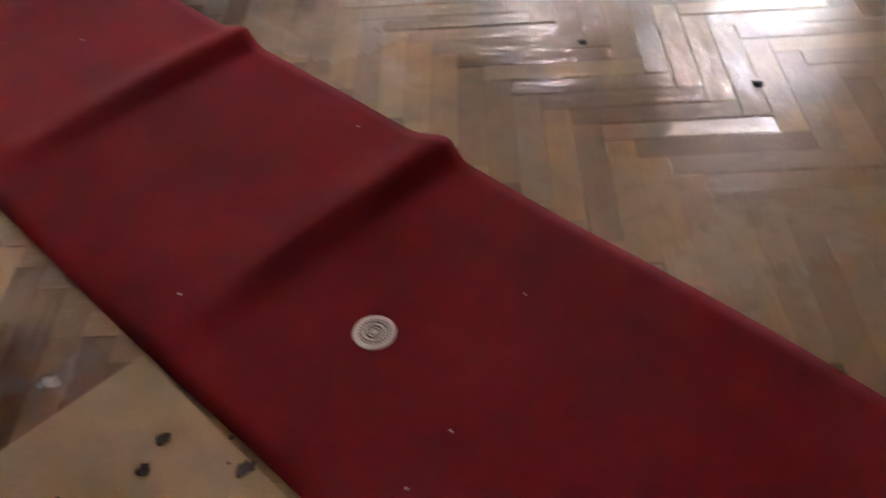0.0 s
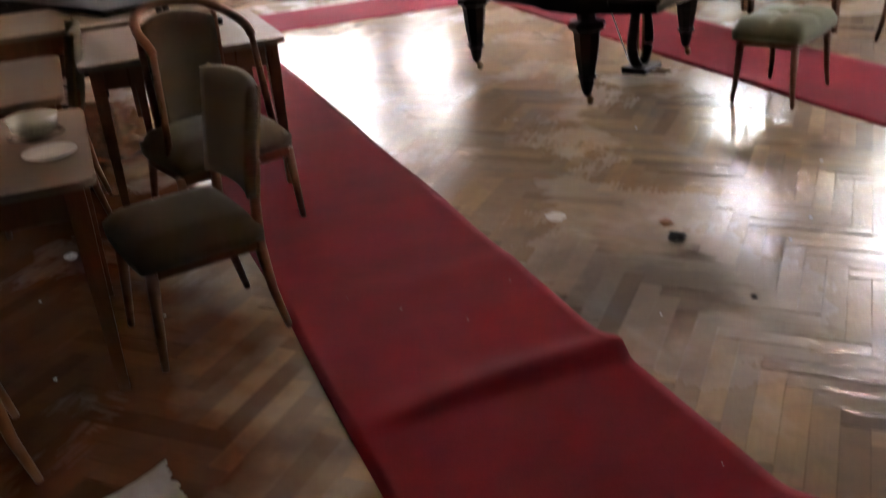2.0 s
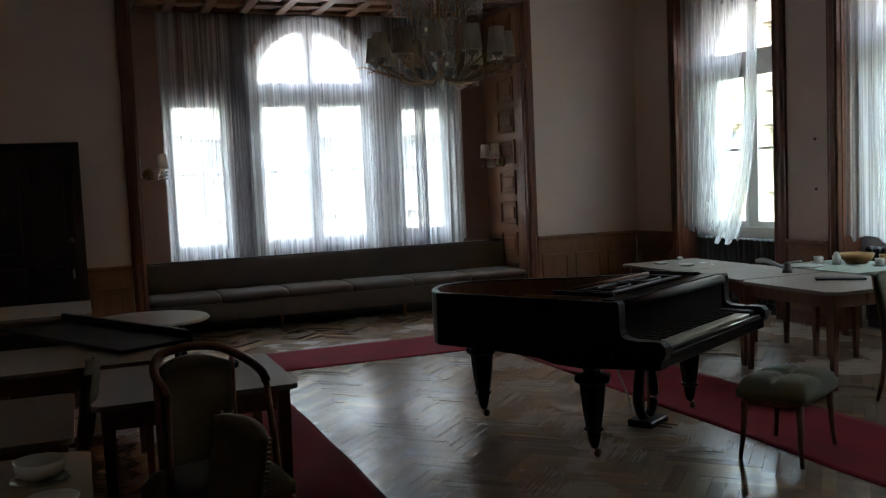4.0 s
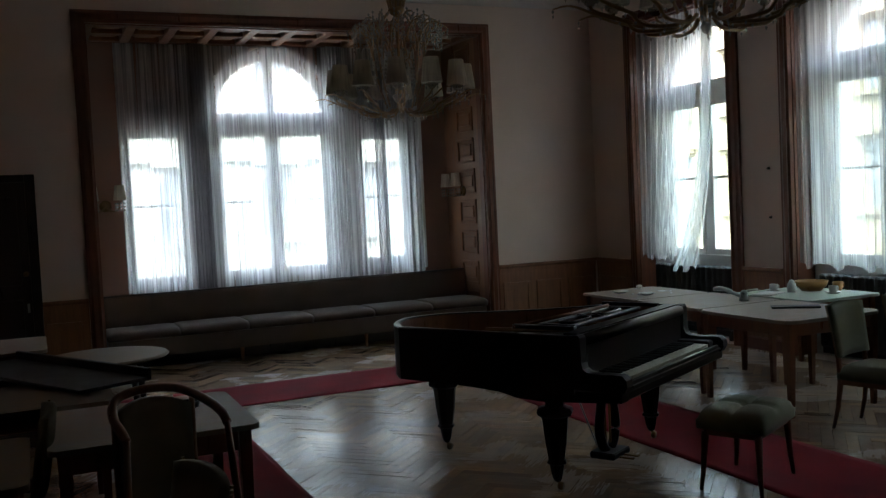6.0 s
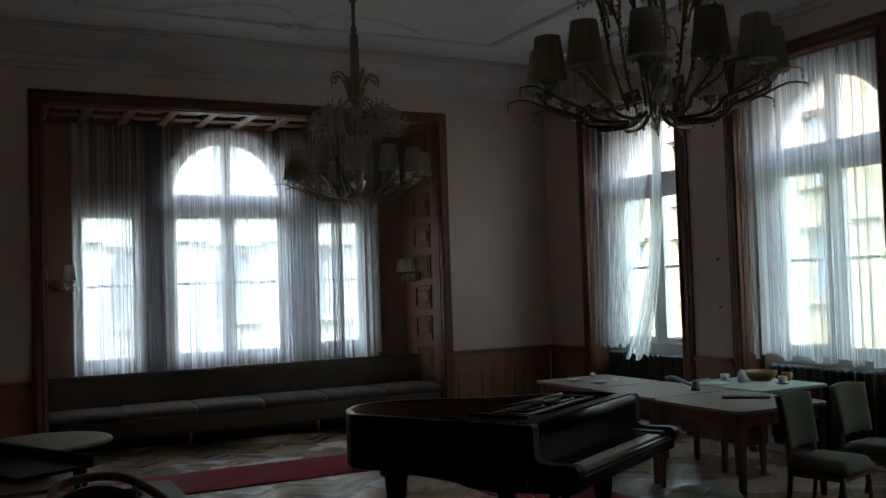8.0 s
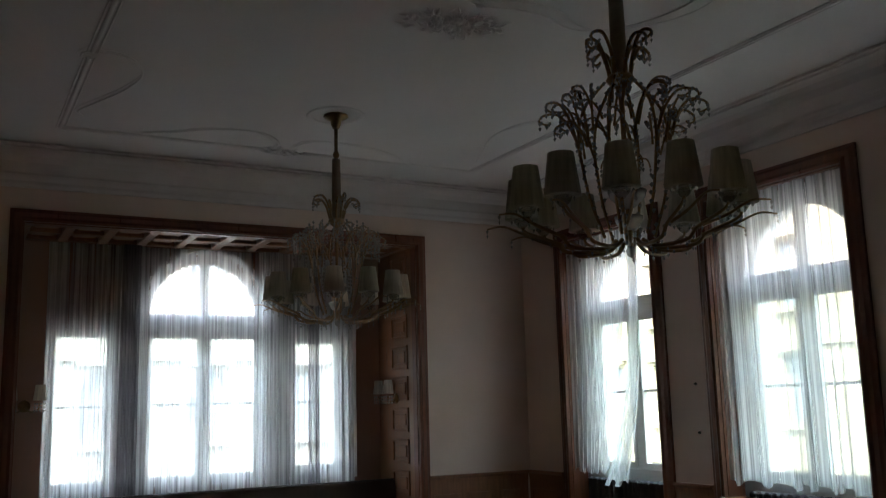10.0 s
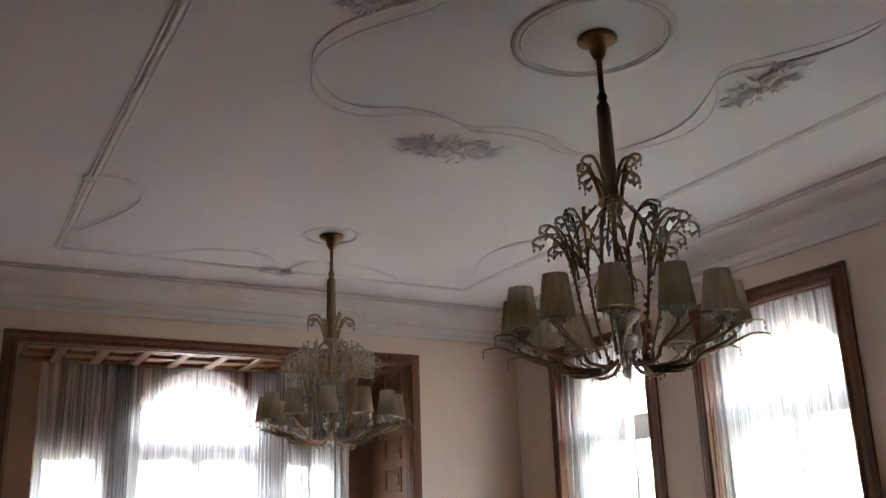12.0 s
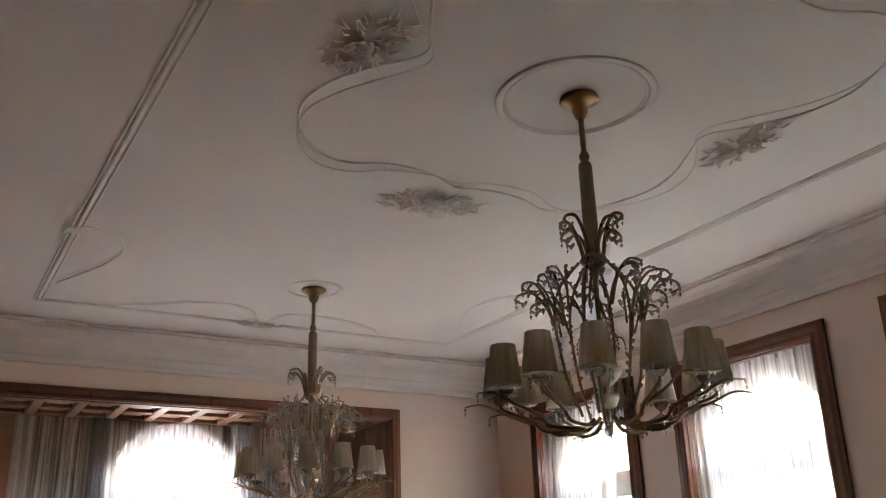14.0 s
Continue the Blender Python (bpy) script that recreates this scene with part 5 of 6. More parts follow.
for x, y in ((-0.673, 0.0), (0.673, 0.0), (-0.242, 1.149)):
    leg = part("leg", lathe(LEGPROF, 8, at=(x, y, 0)), M_BLACK, piano, "tapered octagonal leg with a turned collar")
    bm = lathe([(0.0, -0.012), (0.024, -0.012), (0.028, 0.0), (0.024, 0.012), (0.0, 0.012)], 14)
    bm.transform(Matrix.Translation((x + 0.015, y - 0.012, 0.029)) @ Matrix.Rotation(radians(90), 4, "X"))
    join(bm, tube([(x, y, 0.062), (x + 0.008, y - 0.008, 0.045), (x + 0.015, y - 0.012, 0.03)], 0.009, 6))
    part("caster", bm, M_BRASS, leg, "small brass caster", smooth=True)
part("lyre_top", boxes((-0.11, 0.11, -0.06, 0.06, 0.555, 0.574), bev=0.006), M_BLACK, piano)
lyre = part("pedal_lyre", boxes((-0.12, 0.12, -0.10, 0.08, 0.05, 0.095), bev=0.01), M_BLACK, piano, "carved lyre with pedals")
for sx in (-1, 1):
    bm = tube(spline([(sx * 0.07, 0, 0.56), (sx * 0.05, 0, 0.50), (sx * 0.09, 0, 0.36), (sx * 0.115, 0, 0.24), (sx * 0.08, 0, 0.14), (sx * 0.03, 0, 0.09)], 5), 0.033, 8)
    part("lyre_arm", bm, M_BLACK, lyre, smooth=True)
for x in (-0.035, 0.035):
    bm = tube([(x, 0, 0.56), (x, 0, 0.09)], 0.009, 6)
    box(bm, x - 0.014, x + 0.014, -0.20, -0.08, 0.055, 0.066, bev=0.003)
    part("pedal", bm, M_BRASS, lyre, "brass pedal with its rod")
part("lyre_brace", tube([(0.0, 0.08, 0.10), (0.0, 0.30, 0.62)], 0.006, 6), M_STEEL, lyre)


# ---- chandeliers ----
def polar(r, a, z):
    return (r * math.cos(a), r * math.sin(a), z)


def chandelier(x, y, R, n, drops, label, seed, turn=0.0):
    rng = random.Random(seed)
    root = thing("chandelier", label, "chandelier", pose(x, y, 0, 0, 0, math.degrees(turn)), "crystal chandeliers")
    part("canopy", lathe([(0.0, ZC - 0.001), (0.122, ZC - 0.001), (0.127, ZC - 0.02), (0.105, ZC - 0.035), (0.055, ZC - 0.06), (0.05, ZC - 0.10), (0.032, ZC - 0.14), (0.0, ZC - 0.15)], 24), M_BRASS, root, "brass ceiling canopy", smooth=True)
    part("rod", lathe([(0.018, ZC - 0.14), (0.017, 4.34), (0.026, 4.33), (0.034, 4.305), (0.026, 4.28), (0.020, 4.27), (0.020, 4.25)], 14), M_ARM, root, smooth=True)
    part("sleeve", lathe([(0.0, 4.262), (0.036, 4.26), (0.042, 4.24), (0.047, 3.66), (0.040, 3.63), (0.0, 3.62)], 18), M_SLEEVE, root, "thick brown sleeve on the rod", smooth=True)
    part("hub", lathe([(0.0, 3.655), (0.07, 3.65), (0.085, 3.62), (0.06, 3.59), (0.03, 3.57), (0.016, 3.50), (0.012, 3.0), (0.016, 2.95), (0.016, 2.70), (0.0, 2.60)], 16), M_ARM, root, smooth=True)
    for prof in ([(0.014, 2.86), (0.05, 2.88), (0.10, 2.93), (0.11, 2.965), (0.06, 2.955), (0.012, 2.93)], [(0.014, 2.74), (0.05, 2.75), (0.075, 2.79), (0.08, 2.82), (0.05, 2.81), (0.012, 2.79)], [(0.0, 2.585), (0.02, 2.60), (0.028, 2.625), (0.015, 2.65), (0.0, 2.65)]):
        part("glass_bowl", lathe(prof, 18), M_CRYSTAL, root, "clear glass bowl on the stem", smooth=True)
    gl = bmesh.new()

    def hang(px, py, pz, count, r=0.009, h=0.028):
        for q in range(count):
            octa(gl, px, py, pz - 0.012 - q * h * 0.95, r * (0.8 + 0.5 * rng.random()), h * 0.95)

    def hook(a, r0, z0, r1, z1, side, thick):
        """A sprig that rises, bends over outward and curls in at its tip."""
        h = 0.30 * (r1 - r0) + 0.03
        pts = spline([polar(r0, a, z0), polar(r0 + 0.25 * (r1 - r0), a + 0.1 * side, z0 + 0.65 * (z1 - z0)), polar(r0 + 0.6 * (r1 - r0), a + 0.2 * side, z1), polar(r1, a + 0.28 * side, z1 - 0.1 * h),
                      polar(r1 + 0.02, a + 0.3 * side, z1 - 0.5 * h), polar(r1 - 0.02, a + 0.3 * side, z1 - 0.75 * h), polar(r1 - 0.045, a + 0.28 * side, z1 - 0.6 * h)], 4)
        part("sprig", tube(pts, [thick * (1 - 0.55 * i / len(pts)) for i in range(len(pts))], 6), M_ARM, root, smooth=True)
        hang(*pts[16], 2 + drops, 0.011, 0.03)
        hang(*pts[20], 1, 0.012, 0.03)
        for i in range(3, len(pts), 2):
            octa(gl, pts[i].x + rng.uniform(-0.01, 0.01), pts[i].y + rng.uniform(-0.01, 0.01), pts[i].z, 0.012, 0.026)
        return pts

    for k in range(8):
        hook(2 * math.pi * k / 8 + 0.2, 0.055, 3.61, 0.215, 3.87 - 0.03 * (k % 2), 1 if k % 2 else -1, 0.013)
    for k in range(n):
        a = 2 * math.pi * (k + 0.5) / n
        pts = spline([polar(0.14, a, 2.70), polar(0.21, a, 2.92), polar(0.245, a, 3.12), polar(0.26, a, 3.28), polar(0.22, a, 3.45), polar(0.10, a, 3.60)], 5)
        if k % 2 == 0:
            part("stem", tube(pts, 0.009, 6), M_ARM, root, smooth=True)
        hook(a, 0.26, 3.22, 0.455, 3.46, 1, 0.0095)
        hook(a + 0.12, 0.25, 3.28, 0.38, 3.50, 1, 0.008)
        if k % 2:
            hook(a - 0.1, 0.25, 3.20, 0.35, 3.36, -1, 0.008)
        if k % 2 == 0:
            hook(a, 0.17, 3.44, 0.29, 3.57, 1, 0.008)
            inner = spline([polar(0.03, a, 3.05), polar(0.06, a, 3.14), polar(0.12, a, 3.15), polar(0.14, a, 3.10)], 4)
            part("sprig", tube(inner, 0.005, 6), M_ARM, root, smooth=True)
            hang(*inner[-1], 2)
            for i in range(1, len(pts)):
                octa(gl, pts[i].x + rng.uniform(-0.014, 0.014), pts[i].y + rng.uniform(-0.014, 0.014), pts[i].z, 0.016, 0.032)
            for i in (6, 12, 17):
                hang(*pts[i], 2 + drops)
    if drops:
        for k in range(56):
            a = 2 * math.pi * k / 56
            if k % 2:
                hang(*polar(0.42, a, 3.47 + 0.03 * rng.random()), 4 + k % 3, 0.013, 0.046)
                if k % 4 == 1:
                    hang(*polar(0.27, a, 3.60), 4, 0.012, 0.044)
            elif k % 4:
                hang(*polar(0.30, a, 3.12), 5, 0.014, 0.04)
    for k in range(n):
        a = 2 * math.pi * k / n
        q = R * 0.865
        pts = spline([polar(0.08, a, 2.68), polar(0.16, a, 2.635), polar(0.35, a, 2.64), polar(0.60 * R, a, 2.70), polar(0.82 * R, a, 2.765), polar(q, a, 2.80)], 5)
        arm = part("arm", tube(pts, [0.0125 - 0.004 * i / len(pts) for i in range(len(pts))], 8), M_ARM, root, smooth=True)
        tip = spline([polar(0.55 * R, a, 2.69), polar(0.80 * R, a + 0.07, 2.74), polar(R, a + 0.09, 2.80), polar(R + 0.10, a + 0.10, 2.79)], 5)
        part("leaf_tip", tube(tip, [0.011 - 0.007 * i / len(tip) for i in range(len(tip))], 6), M_ARM, arm, smooth=True)
        part("candle_cup", lathe([(0.0, 2.79), (0.02, 2.80), (0.044, 2.83), (0.052, 2.86), (0.03, 2.85), (0.013, 2.86), (0.012, 2.97), (0.0, 2.97)], 14, at=polar(q, a, 0)), M_CUP, arm, "clear glass candle cup", smooth=True)
        sh = lathe([(0.098, 2.852), (0.069, 3.08), (0.066, 3.08), (0.094, 2.852), (0.098, 2.852)], 24, at=polar(q, a, 0))
        bmesh.ops.remove_doubles(sh, verts=sh.verts, dist=1e-5)
        part("shade", sh, M_SHADE, arm, "cream cloth candle shade", smooth=True)
        for i in range(4, len(pts), 3):
            hang(pts[i].x, pts[i].y, pts[i].z - 0.01, 1 + drops)
        hang(*tip[-1], 2)
        for j in range(6):
            b = j * math.pi / 3
            c = polar(q, a, 2.835)
            hang(c[0] + 0.06 * math.cos(b), c[1] + 0.06 * math.sin(b), 2.85, 1 + drops)
    part("crystal_trim", gl, M_CRYSTAL, root, "strings of cut crystal drops")["kind"] = "stuff"
    return root


chandelier(2.786, 4.21, 0.70, 12, 0, "large brass chandelier with cream shades and sparse crystal drops", 1, 0.30)
chandelier(2.79, 8.61, 0.72, 12, 1, "brass chandelier with cream shades, thickly hung with crystal drops", 2, 0.1)


def sconce(x, y, z, turn, label):
    out = 1
    root = thing("wall_sconce", label, "wall lamp", pose(x, y, z, 0, 0, turn) @ Matrix.Diagonal((1.3, 1.3, 1.3, 1)), "alcove sconces")
    bm = lathe([(0.0, 0.0), (0.05, 0.0), (0.055, 0.008), (0.03, 0.02), (0.0, 0.03)], 14)
    bm.transform(Matrix.Rotation(radians(90 * out), 4, "Y"))
    part("backplate", bm, M_BRASS, root, smooth=True)
    gl = bmesh.new()
    for s in (-1, 1):
        pts = spline([(0.02 * out, 0, 0), (0.07 * out, s * 0.05, -0.05), (0.13 * out, s * 0.11, -0.03), (0.15 * out, s * 0.12, 0.03)], 5)
        arm = part("arm", tube(pts, 0.007, 6), M_BRASS, root, smooth=True)
        sh = lathe([(0.058, 0.05), (0.042, 0.19), (0.039, 0.19), (0.055, 0.05), (0.058, 0.05)], 18, at=(0.15 * out, s * 0.12, 0))
        bmesh.ops.remove_doubles(sh, verts=sh.verts, dist=1e-5)
        part("shade", sh, M_SHADE, arm, "small cream cloth shade", smooth=True)
        for q in range(9):
            a = q * 0.7
            for j in range(3):
                octa(gl, 0.15 * out + 0.045 * math.cos(a), s * 0.12 + 0.045 * math.sin(a), 0.02 - j * 0.03, 0.008, 0.028)
    part("crystal_trim", gl, M_CRYSTAL, root)["kind"] = "stuff"
    return root


sconce(AX1 - 0.023, 11.79, 1.91, 180, "two-armed brass wall sconce with shades on the oak panelling")
sconce(0.31, AY - 0.001, 1.92, -90, "two-armed brass wall sconce with crystal drops in the alcove")


# ---- small things on the floor ----
bm = lathe([(0.0, 0.0), (0.048, 0.0), (0.049, 0.003), (0.048, 0.006), (0.038, 0.006), (0.037, 0.0042), (0.032, 0.0042), (0.031, 0.0058), (0.027, 0.0058), (0.026, 0.004), (0.021, 0.004), (0.020, 0.0056), (0.014, 0.0056), (0.013, 0.0042), (0.006, 0.0042), (0.005, 0.0056), (0.0, 0.0056)], 40, at=(0.362, 1.306, 0.0085))
coaster = thing("white_lid", "round white plastic lid with raised rings on the carpet", "lid")
part("disc", bm, M_TOKEN, coaster)
bm = bmesh.new()
for k in range(26):
    a = 2 * math.pi * k / 26
    sub = boxes((-0.0015, 0.0015, -0.002, 0.002, 0.0, 0.0012))
    join(bm, sub, Matrix.Translation((0.362 + 0.0345 * math.cos(a), 1.306 + 0.0345 * math.sin(a), 0.0130)) @ Matrix.Rotation(a, 4, "Z"))
part("lettering", bm, M_INK, coaster)
for r, t in ((0.0285, 0.0016), (0.0175, 0.0022), (0.0095, 0.0014)):
    part("grey_ring", tube([(0.362 + r * math.cos(k * math.pi / 16), 1.306 + r * math.sin(k * math.pi / 16), 0.0140) for k in range(32)], t, 6, closed=True), M_INK, coaster)

board = thing("chipboard_sheet", "loose chipboard sheet with burnt spots lying beside the carpet", "board")
part("sheet", boxes((-0.92, -0.026, 0.55, 1.645, 0.002, 0.009), bev=0.0015), M_BOARD, board)


def blot(x, y, r, z, seed):
    rng = random.Random(seed)
    n = 14
    return prism([(x + r * (0.6 + 0.6 * rng.random()) * math.cos(2 * math.pi * k / n), y + r * (0.5 + 0.5 * rng.random()) * math.sin(2 * math.pi * k / n)) for k in range(n)], z, z + 0.0012)


for i, (x, y, r) in enumerate(((-0.118, 1.418, 0.017), (-0.186, 1.384, 0.017), (-0.045, 1.235, 0.022), (-0.02, 1.315, 0.006), (-0.06, 1.27, 0.004), (-0.34, 1.45, 0.008))):
    part("burnt_spot", blot(x, y, r, 0.0091, i), M_SPOT, board)

# thin smear of white dust beside the board
M_SMEAR = bpy.data.materials.new("thin_white_dust")
M_SMEAR.use_nodes = True
_t = M_SMEAR.node_tree
_p = _t.nodes["Principled BSDF"]
_p.inputs["Base Color"].default_value, _p.inputs["Roughness"].default_value = (0.55, 0.53, 0.55, 1), 0.95
_c, _n, _r, _g, _f = (_t.nodes.new("ShaderNode" + k) for k in ("TexCoord", "TexNoise", "MapRange", "VectorMath", "MapRange"))
_n.inputs["Scale"].default_value, _n.inputs["Detail"].default_value = 11.0, 9
_r.inputs["From Min"].default_value, _r.inputs["From Max"].default_value, _r.inputs["To Max"].default_value = 0.46, 0.72, 0.75
_g.operation = "LENGTH"
_f.inputs["From Min"].default_value, _f.inputs["From Max"].default_value = 0.15, 0.03
_m = _t.nodes.new("ShaderNodeMath")
_m.operation = "MULTIPLY"
_t.links.new(_c.outputs["Object"], _n.inputs["Vector"])
_t.links.new(_c.outputs["Object"], _g.inputs[0])
_t.links.new(_n.outputs[0], _r.inputs["Value"])
_t.links.new(_g.outputs["Value"], _f.inputs["Value"])
_t.links.new(_r.outputs[0], _m.inputs[0])
_t.links.new(_f.outputs[0], _m.inputs[1])
_t.links.new(_m.outputs[0], _p.inputs["Alpha"])
smear = tagged(part("dust_smear", blot(0, 0, 0.16, 0.0, 4), M_SMEAR), "dry smear of white plaster dust on the brown parquet", "dust")
smear.matrix_world = pose(-0.215, 1.77, 0.0016)

# torn sheet of paper
bm = bmesh.new()
c00, c10, c11, c01 = (Vector(p) for p in ((-0.65, 2.29, 0), (-0.47, 2.34, 0), (-0.53, 2.63, 0), (-0.73, 2.56, 0)))
N = 26
g = []
rng = random.Random(5)
for j in range(N + 1):
    row = []
    tear = 0.10 * rng.random()
    for i in range(N + 1):
        u, v = i / N * (1 - tear), j / N
        p = (c00 * (1 - u) + c10 * u) * (1 - v) + (c01 * (1 - u) + c11 * u) * v
        row.append(bm.verts.new((p.x, p.y, 0.004 + 0.010 * abs(noise.noise((p.x * 14, p.y * 14, 1.0))) + 0.007 * u * abs(math.sin(46 * v + 3 * u)) + 0.02 * (u * v) ** 3)))
    g.append(row)
for j in range(N):
    for i in range(N):
        bm.faces.new((g[j][i], g[j][i + 1], g[j + 1][i + 1], g[j + 1][i]))
bmesh.ops.solidify(bm, geom=bm.faces[:], thickness=0.0008)
sheet = thing("paper_sheet", "crumpled torn white paper sheet on the parquet", "paper")
part("leaf", bm, M_PAPER, sheet)
part("print_bar", boxes((-0.645, -0.615, 2.375, 2.383, 0.0135, 0.0145), (-0.64, -0.605, 2.39, 2.396, 0.0135, 0.0145)), M_INK, sheet)


def rubble(name, x, y, r, material, label, seed, flat=0.4):
    bm = bmesh.new()
    bmesh.ops.create_icosphere(bm, subdivisions=2, radius=r)
    for v in bm.verts:
        k = 1 + 0.5 * noise.noise(v.co * (1.4 / r) + Vector((seed, 0, 0)))
        v.co = Vector((v.co.x * k, v.co.y * k, max(0.0, v.co.z * k * flat + r * flat * 0.6)))
    bm.transform(Matrix.Translation((x, y, 0.002)))
    return tagged(part(name, bm, material), label, "debris", "floor debris")


CH = "small chip of white plaster lying on the floor"
DK = "dark splinter of broken wood on the floor"
rubble("plaster_chip", 1.275, 3.637, 0.045, M_PAPER, CH, 1, 0.12)
rubble("plaster_chip", -0.74, 4.37, 0.03, M_PAPER, CH, 12, 0.5)
rubble("wood_splinter", 1.592, 3.185, 0.035, M_SPOT, DK, 2)
rubble("wood_splinter", 1.64, 3.33, 0.03, M_LEGO, DK, 3)
rubble("wood_splinter", 1.735, 1.185, 0.016, M_SPOT, DK, 4)
rubble("wood_splinter", 1.595, 1.712, 0.013, M_SPOT, DK, 5)
rubble("wood_splinter", 1.53, 2.63, 0.012, M_SPOT, DK, 6)
rng = random.Random(11)
for k in range(9):
    rubble("plaster_chip", rng.choice((rng.uniform(-0.9, -0.1), rng.uniform(1.0, 3.1))), rng.uniform(1.8, 4.6), rng.uniform(0.004, 0.008), M_PAPER, CH, 20 + k)
for k in range(9):
    ob = rubble("plaster_chip", rng.uniform(0.06, 0.86), rng.uniform(0.8, 3.6), rng.uniform(0.0018, 0.0035), M_PAPER, "tiny plaster crumb on the red carpet", 50 + k, 0.3)
    ob.location.z = 0.009 + carpet_height(ob.data.vertices[0].co.x, ob.data.vertices[0].co.y)


# ---- things on the tables ----
def saucer(x, y, r, label, material=M_CHINA, z=0.75):
    return tagged(part("saucer", lathe([(0.0, 0.002), (r * 0.5, 0.0), (r * 0.6, 0.004), (r, 0.018), (r * 0.985, 0.021), (r * 0.55, 0.008), (0.0, 0.006)], 28, at=(x, y, z)), material, smooth=True), label, "saucer", "crockery")


def cup(x, y, label, material=M_CHINA, r=0.042, h=0.065, z=0.75):
    root = thing("coffee_cup", label, "cup", pose(x, y, z), "crockery")
    part("bowl", lathe([(0.0, 0.0), (r * 0.6, 0.0), (r * 0.85, h * 0.3), (r, h), (r * 0.94, h), (r * 0.78, h * 0.3), (0.0, 0.008)], 22), material, root, smooth=True)
    part("handle", tube(spline([(r * 0.9, 0, h * 0.8), (r * 1.5, 0, h * 0.75), (r * 1.5, 0, h * 0.4), (r * 0.85, 0, h * 0.3)], 5), 0.005, 6), material, root, smooth=True)
    return root


saucer(-0.66, 3.38, 0.085, "white china saucer on the dusty table beside a glass dish")
dish = lathe([(0.0, 0.003), (0.05, 0.0), (0.075, 0.02), (0.085, 0.06), (0.080, 0.06), (0.07, 0.024), (0.0, 0.01)], 20, at=(-0.70, 3.62, 0.772))
tagged(part("glass_dish", dish, M_CRYSTAL, smooth=True), "clear pressed-glass dish on the table", "dish", "crockery")
saucer(-1.02, 3.35, 0.09, "white china saucer beside the dusty table edge")
card = thing("menu_card", "folded tan menu card standing on the dusty table", "card", pose(-0.93, 3.68, 0.751, 0, 0, 60))
for sg in (-1, 1):
    bm = boxes((-0.075, 0.075, -0.0015, 0.0015, 0.0, 0.11))
    bm.transform(Matrix.Translation((0, sg * 0.028, 0)) @ Matrix.Rotation(radians(sg * 14), 4, "X"))
    part("leaf", bm, M_CARD, card)
saucer(-0.70, 3.62, 0.095, "clear glass saucer under the pressed-glass dish", M_CUP)
tagged(part("paper_cup", lathe([(0.0, 0.0), (0.04, 0.0), (0.05, 0.11), (0.046, 0.11), (0.037, 0.006), (0.0, 0.006)], 20, at=(-0.98, 4.92, 0.75)), M_PAPER, smooth=True), "white paper cup on a dusty table", "cup", "crockery")
tagged(part("ashtray", lathe([(0.0, 0.0), (0.055, 0.0), (0.06, 0.03), (0.05, 0.032), (0.045, 0.008), (0.0, 0.008)], 18, at=(0.17, 5.30, 0.75)), M_BLACK, smooth=True), "small black ashtray on the table", "ashtray")
tagged(part("glass_tumbler", lathe([(0.0, 0.0), (0.03, 0.0), (0.036, 0.09), (0.033, 0.09), (0.028, 0.008), (0.0, 0.008)], 18, at=(0.05, 5.22, 0.75)), M_CRYSTAL, smooth=True), "clear glass tumbler on the table", "glass")
saucer(4.93, 8.18, 0.085, "white saucer with crumbs on the dusty table")
saucer(5.02, 7.86, 0.085, "white saucer on the dusty table")
rubble("plaster_chip", 5.32, 8.40, 0.035, M_PAPER, "lump of plaster among crumbs on the table", 80, 0.8).location.z = 0.748
for k in range(10):
    rubble("plaster_chip", rng.uniform(4.8, 5.5), rng.uniform(7.7, 8.45), rng.uniform(0.004, 0.012), M_PAPER, "crumb of plaster on the table", 81 + k, 0.5).location.z = 0.749
tagged(part("paper_scrap", boxes((5.30, 5.36, 7.98, 8.06, 0.7505, 0.7525)), M_PAPER), "white paper scrap on the dusty table", "paper")

tool = thing("metal_tap", "grey metal tap with a long spout lying across the tables", "tap", pose(5.32, 7.03, 0.752))
part("spout", tube(spline([(0.14, 0.34, 0.05), (0.08, 0.16, 0.07), (0.0, -0.12, 0.045), (-0.05, -0.27, 0.035)], 6), [0.022] * 10 + [0.018] * 9, 8), M_GREYMET, tool, smooth=True)
part("body", lathe([(0.0, 0.0), (0.045, 0.0), (0.04, 0.03), (0.03, 0.05), (0.034, 0.075), (0.02, 0.095), (0.0, 0.10)], 14, at=(-0.05, -0.27, 0.0)), M_GREYMET, tool, smooth=True)
part("lever", tube([(-0.05, -0.27, 0.085), (0.06, -0.33, 0.10)], [0.012, 0.008], 8), M_STEEL, tool, "bright lever", smooth=True)
fold = thing("dark_folder", "long dark leather menu folder on the clipped-corner table", "folder", pose(5.22, 6.10, 0.752, 0, 0, -38))
part("cover", boxes((-0.19, 0.19, -0.07, 0.07, 0.0, 0.004), (-0.19, 0.19, -0.07, 0.065, 0.012, 0.016), (-0.19, 0.19, -0.07, -0.062, 0.004, 0.012), bev=0.001), M_IRON, fold)
part("pages", boxes((-0.185, 0.185, -0.06, 0.06, 0.0045, 0.0115)), M_SPOT, fold)
tagged(part("paper_scrap", boxes((5.18, 5.27, 5.66, 5.70, 0.7505, 0.753)), M_PAPER), "white paper slip at the table edge", "paper")

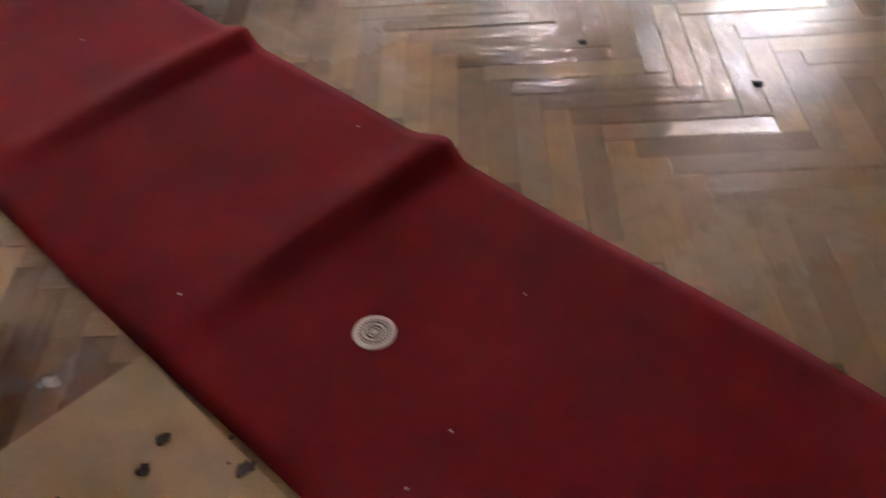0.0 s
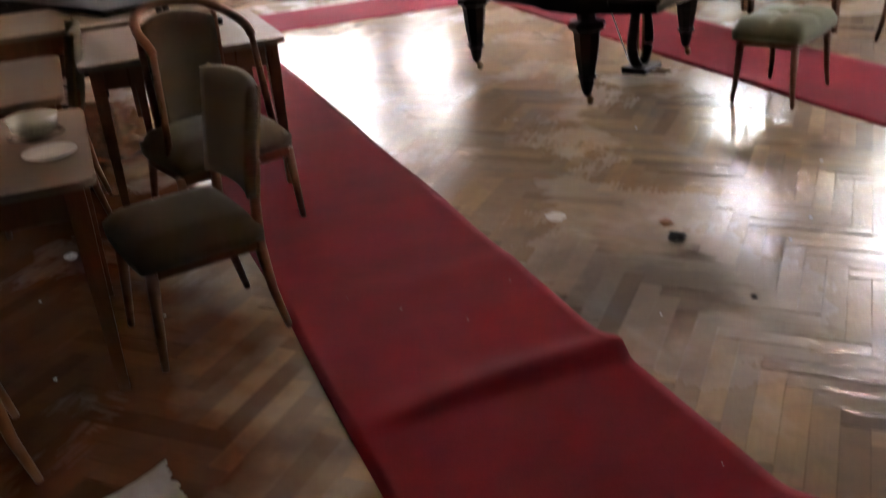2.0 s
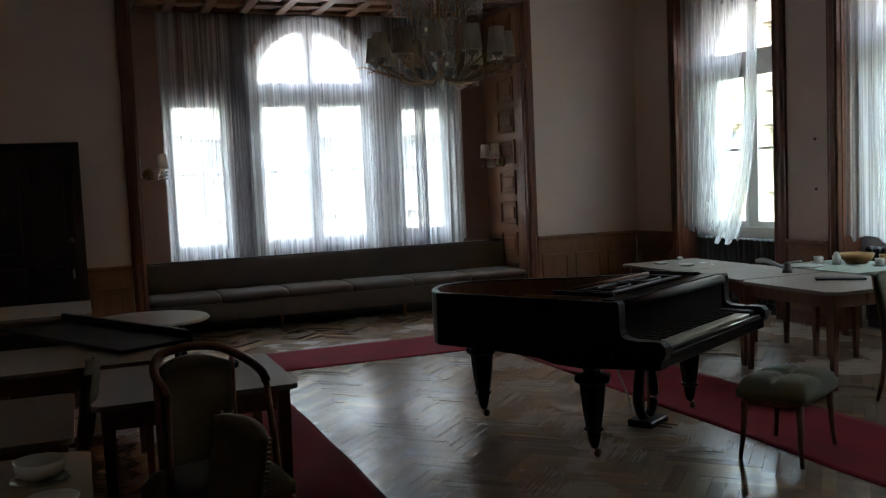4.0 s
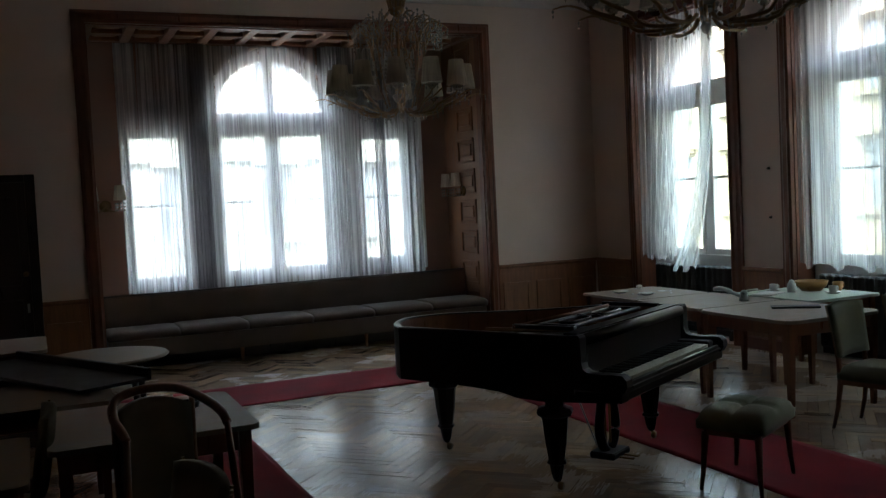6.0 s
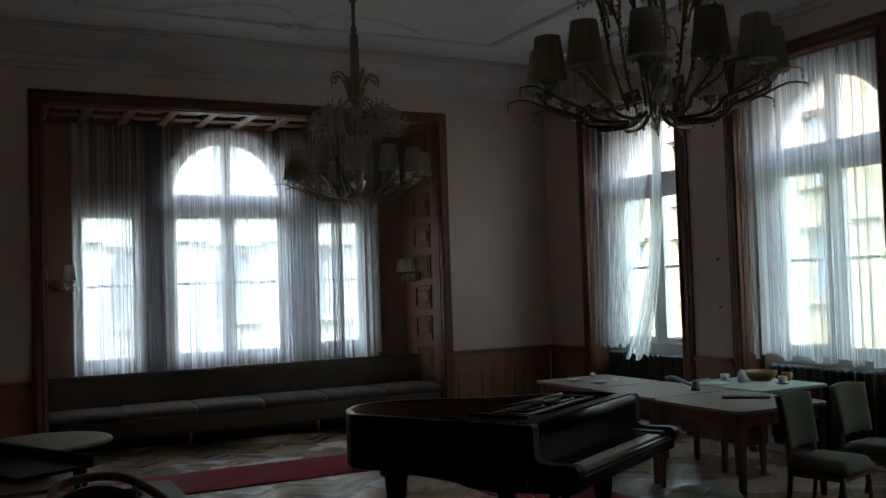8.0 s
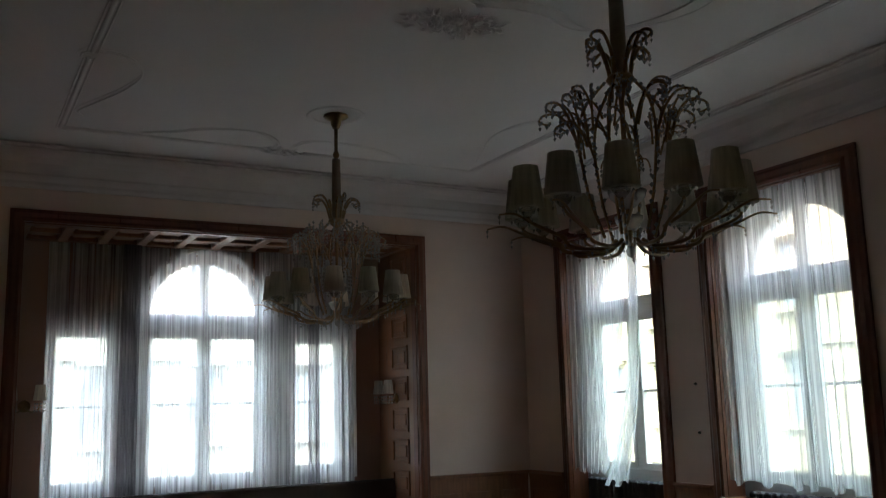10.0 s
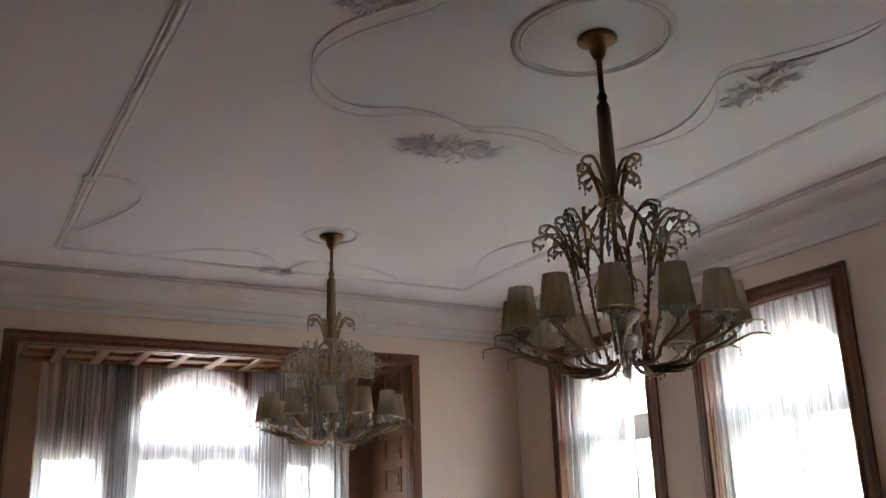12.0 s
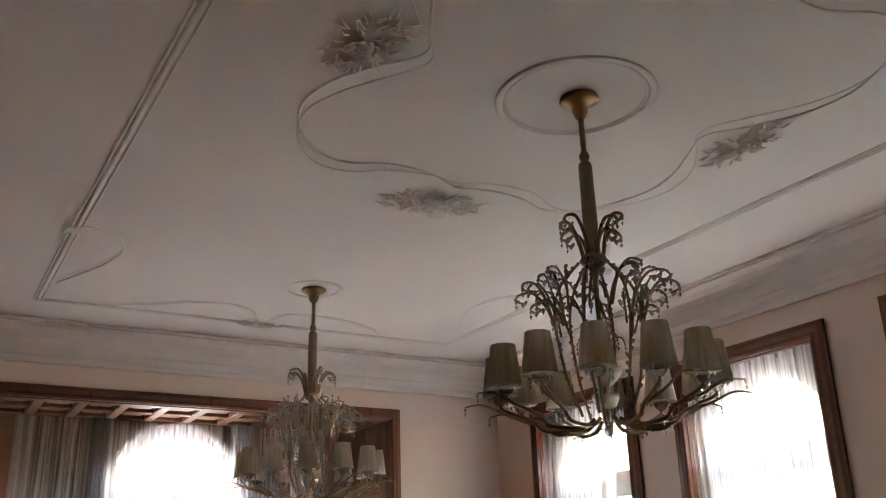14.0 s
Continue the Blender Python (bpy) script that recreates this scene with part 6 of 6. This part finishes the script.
saucer(5.98, 7.14, 0.075, "white saucer under a coffee cup by the window")
cup(5.98, 7.14, "white coffee cup on a saucer by the window", z=0.758)
tagged(part("sugar_shaker", lathe([(0.0, 0.0), (0.038, 0.0), (0.040, 0.08), (0.026, 0.10), (0.024, 0.115), (0.0, 0.125)], 18, at=(6.04, 6.97, 0.75)), M_CHINA, smooth=True), "white china sugar shaker on the pale table", "shaker", "crockery")
tagged(part("bread_bowl", lathe([(0.0, 0.0), (0.09, 0.0), (0.14, 0.05), (0.155, 0.095), (0.15, 0.095), (0.13, 0.05), (0.0, 0.012)], 28, at=(6.27, 6.95, 0.75)), M_TAN, smooth=True), "tan wooden bread bowl on the pale table", "bowl", "crockery")
cup(6.40, 6.75, "brown earthenware cup beside the bowl", M_TAN, 0.05, 0.085)
saucer(6.20, 6.62, 0.08, "white saucer under a cup on the pale table")
cup(6.20, 6.62, "white coffee cup on the pale green table", z=0.758)
pp = thing("newspaper", "folded newspaper lying on the pale table", "newspaper", pose(5.80, 7.02, 0.7505, 0, 0, 20))
part("sheets", boxes((-0.14, 0.14, -0.10, 0.10, 0.0, 0.006), (-0.13, 0.14, -0.095, 0.10, 0.0065, 0.010), bev=0.001), M_PAPER, pp)

# ---- parquet ----
W, L, NB = 0.079, 0.474, 6
floor = thing("floor", "worn oak herringbone parquet with missing blocks and dull varnish", "floor", kind="structure")
C45 = math.sqrt(0.5)
rng = random.Random(3)


def block_mesh(name, w, l):
    bm = boxes((-l / 2 + 0.0003, l / 2 - 0.0003, -w / 2 + 0.0003, w / 2 - 0.0003, -0.022, 0.0))
    top = [e for e in bm.edges if e.verts[0].co.z > -0.001 and e.verts[1].co.z > -0.001]
    bmesh.ops.bevel(bm, geom=top, offset=0.0007, segments=1, affect="EDGES")
    me = bpy.data.meshes.new(name)
    bm.to_mesh(me)
    bm.free()
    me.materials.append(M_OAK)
    lay = me.uv_layers.new(name="UVMap")
    for lp in me.loops:
        co = me.vertices[lp.vertex_index].co
        lay.data[lp.index].uv = (co.x, co.y)
    return me


BLOCK = block_mesh("parquet_block", W, L)
verts0 = [v.co.copy() for v in BLOCK.vertices]
faces0 = [tuple(p.vertices) for p in BLOCK.polygons]
allv, allf = [], []
near = 0
for i in range(-130, 260):
    for j in range(-16, 18):
        for upright in (0, 1):
            a, b = i + 2 * NB * j, i
            ca, cb = (a + 0.5, b + 1 + NB / 2) if upright else (a + NB / 2, b + 0.5)
            x = 0.97 + (ca - cb) * W * C45
            y = 1.25 - 0.395 + (ca + cb) * W * C45 - 0.0
            if not (XL < x < XR + 0.24 and YN < y < AY):
                continue
            m = Matrix.Translation((x, y, -0.0012 + 0.0006 * rng.uniform(-1, 1))) @ Euler((rng.gauss(0, 0.016 if y < 8.6 else 0.004), rng.gauss(0, 0.0022 if y < 8.6 else 0.0006), radians(45 + 90 * upright) + rng.gauss(0, 0.002))).to_matrix().to_4x4()
            if any(abs(q.x) < L / 2 and abs(q.y) < W / 2 for q in (m.inverted() @ Vector((*p, 0)) for p in ((0.9465, 0.54), (0.95, 0.45), (0.96, 0.36)))) and x < 0.95:
                continue
            if 0.85 < x < 2.75 and 0.5 < y < 5.6 and near < 300:
                near += 1
                ob = new("parquet_block", BLOCK)
                ob.parent = floor
                ob.matrix_basis = m
            else:
                o = len(allv)
                allv += [tuple(m @ v) for v in verts0]
                allf += [tuple(o + k for k in f) for f in faces0]
me = bpy.data.meshes.new("parquet_field")
me.from_pydata(allv, [], allf)
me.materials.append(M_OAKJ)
lay = me.uv_layers.new(name="UVMap")
flat = [q for v in (BLOCK.vertices[lp.vertex_index].co for lp in BLOCK.loops) for q in (v.x, v.y)]
lay.data.foreach_set("uv", np.tile(np.array(flat, dtype=np.float32), len(allv) // len(verts0)))
field = new("parquet_field", me)
field.parent = floor
tagged(field, "worn oak herringbone parquet blocks", "", "", "stuff")
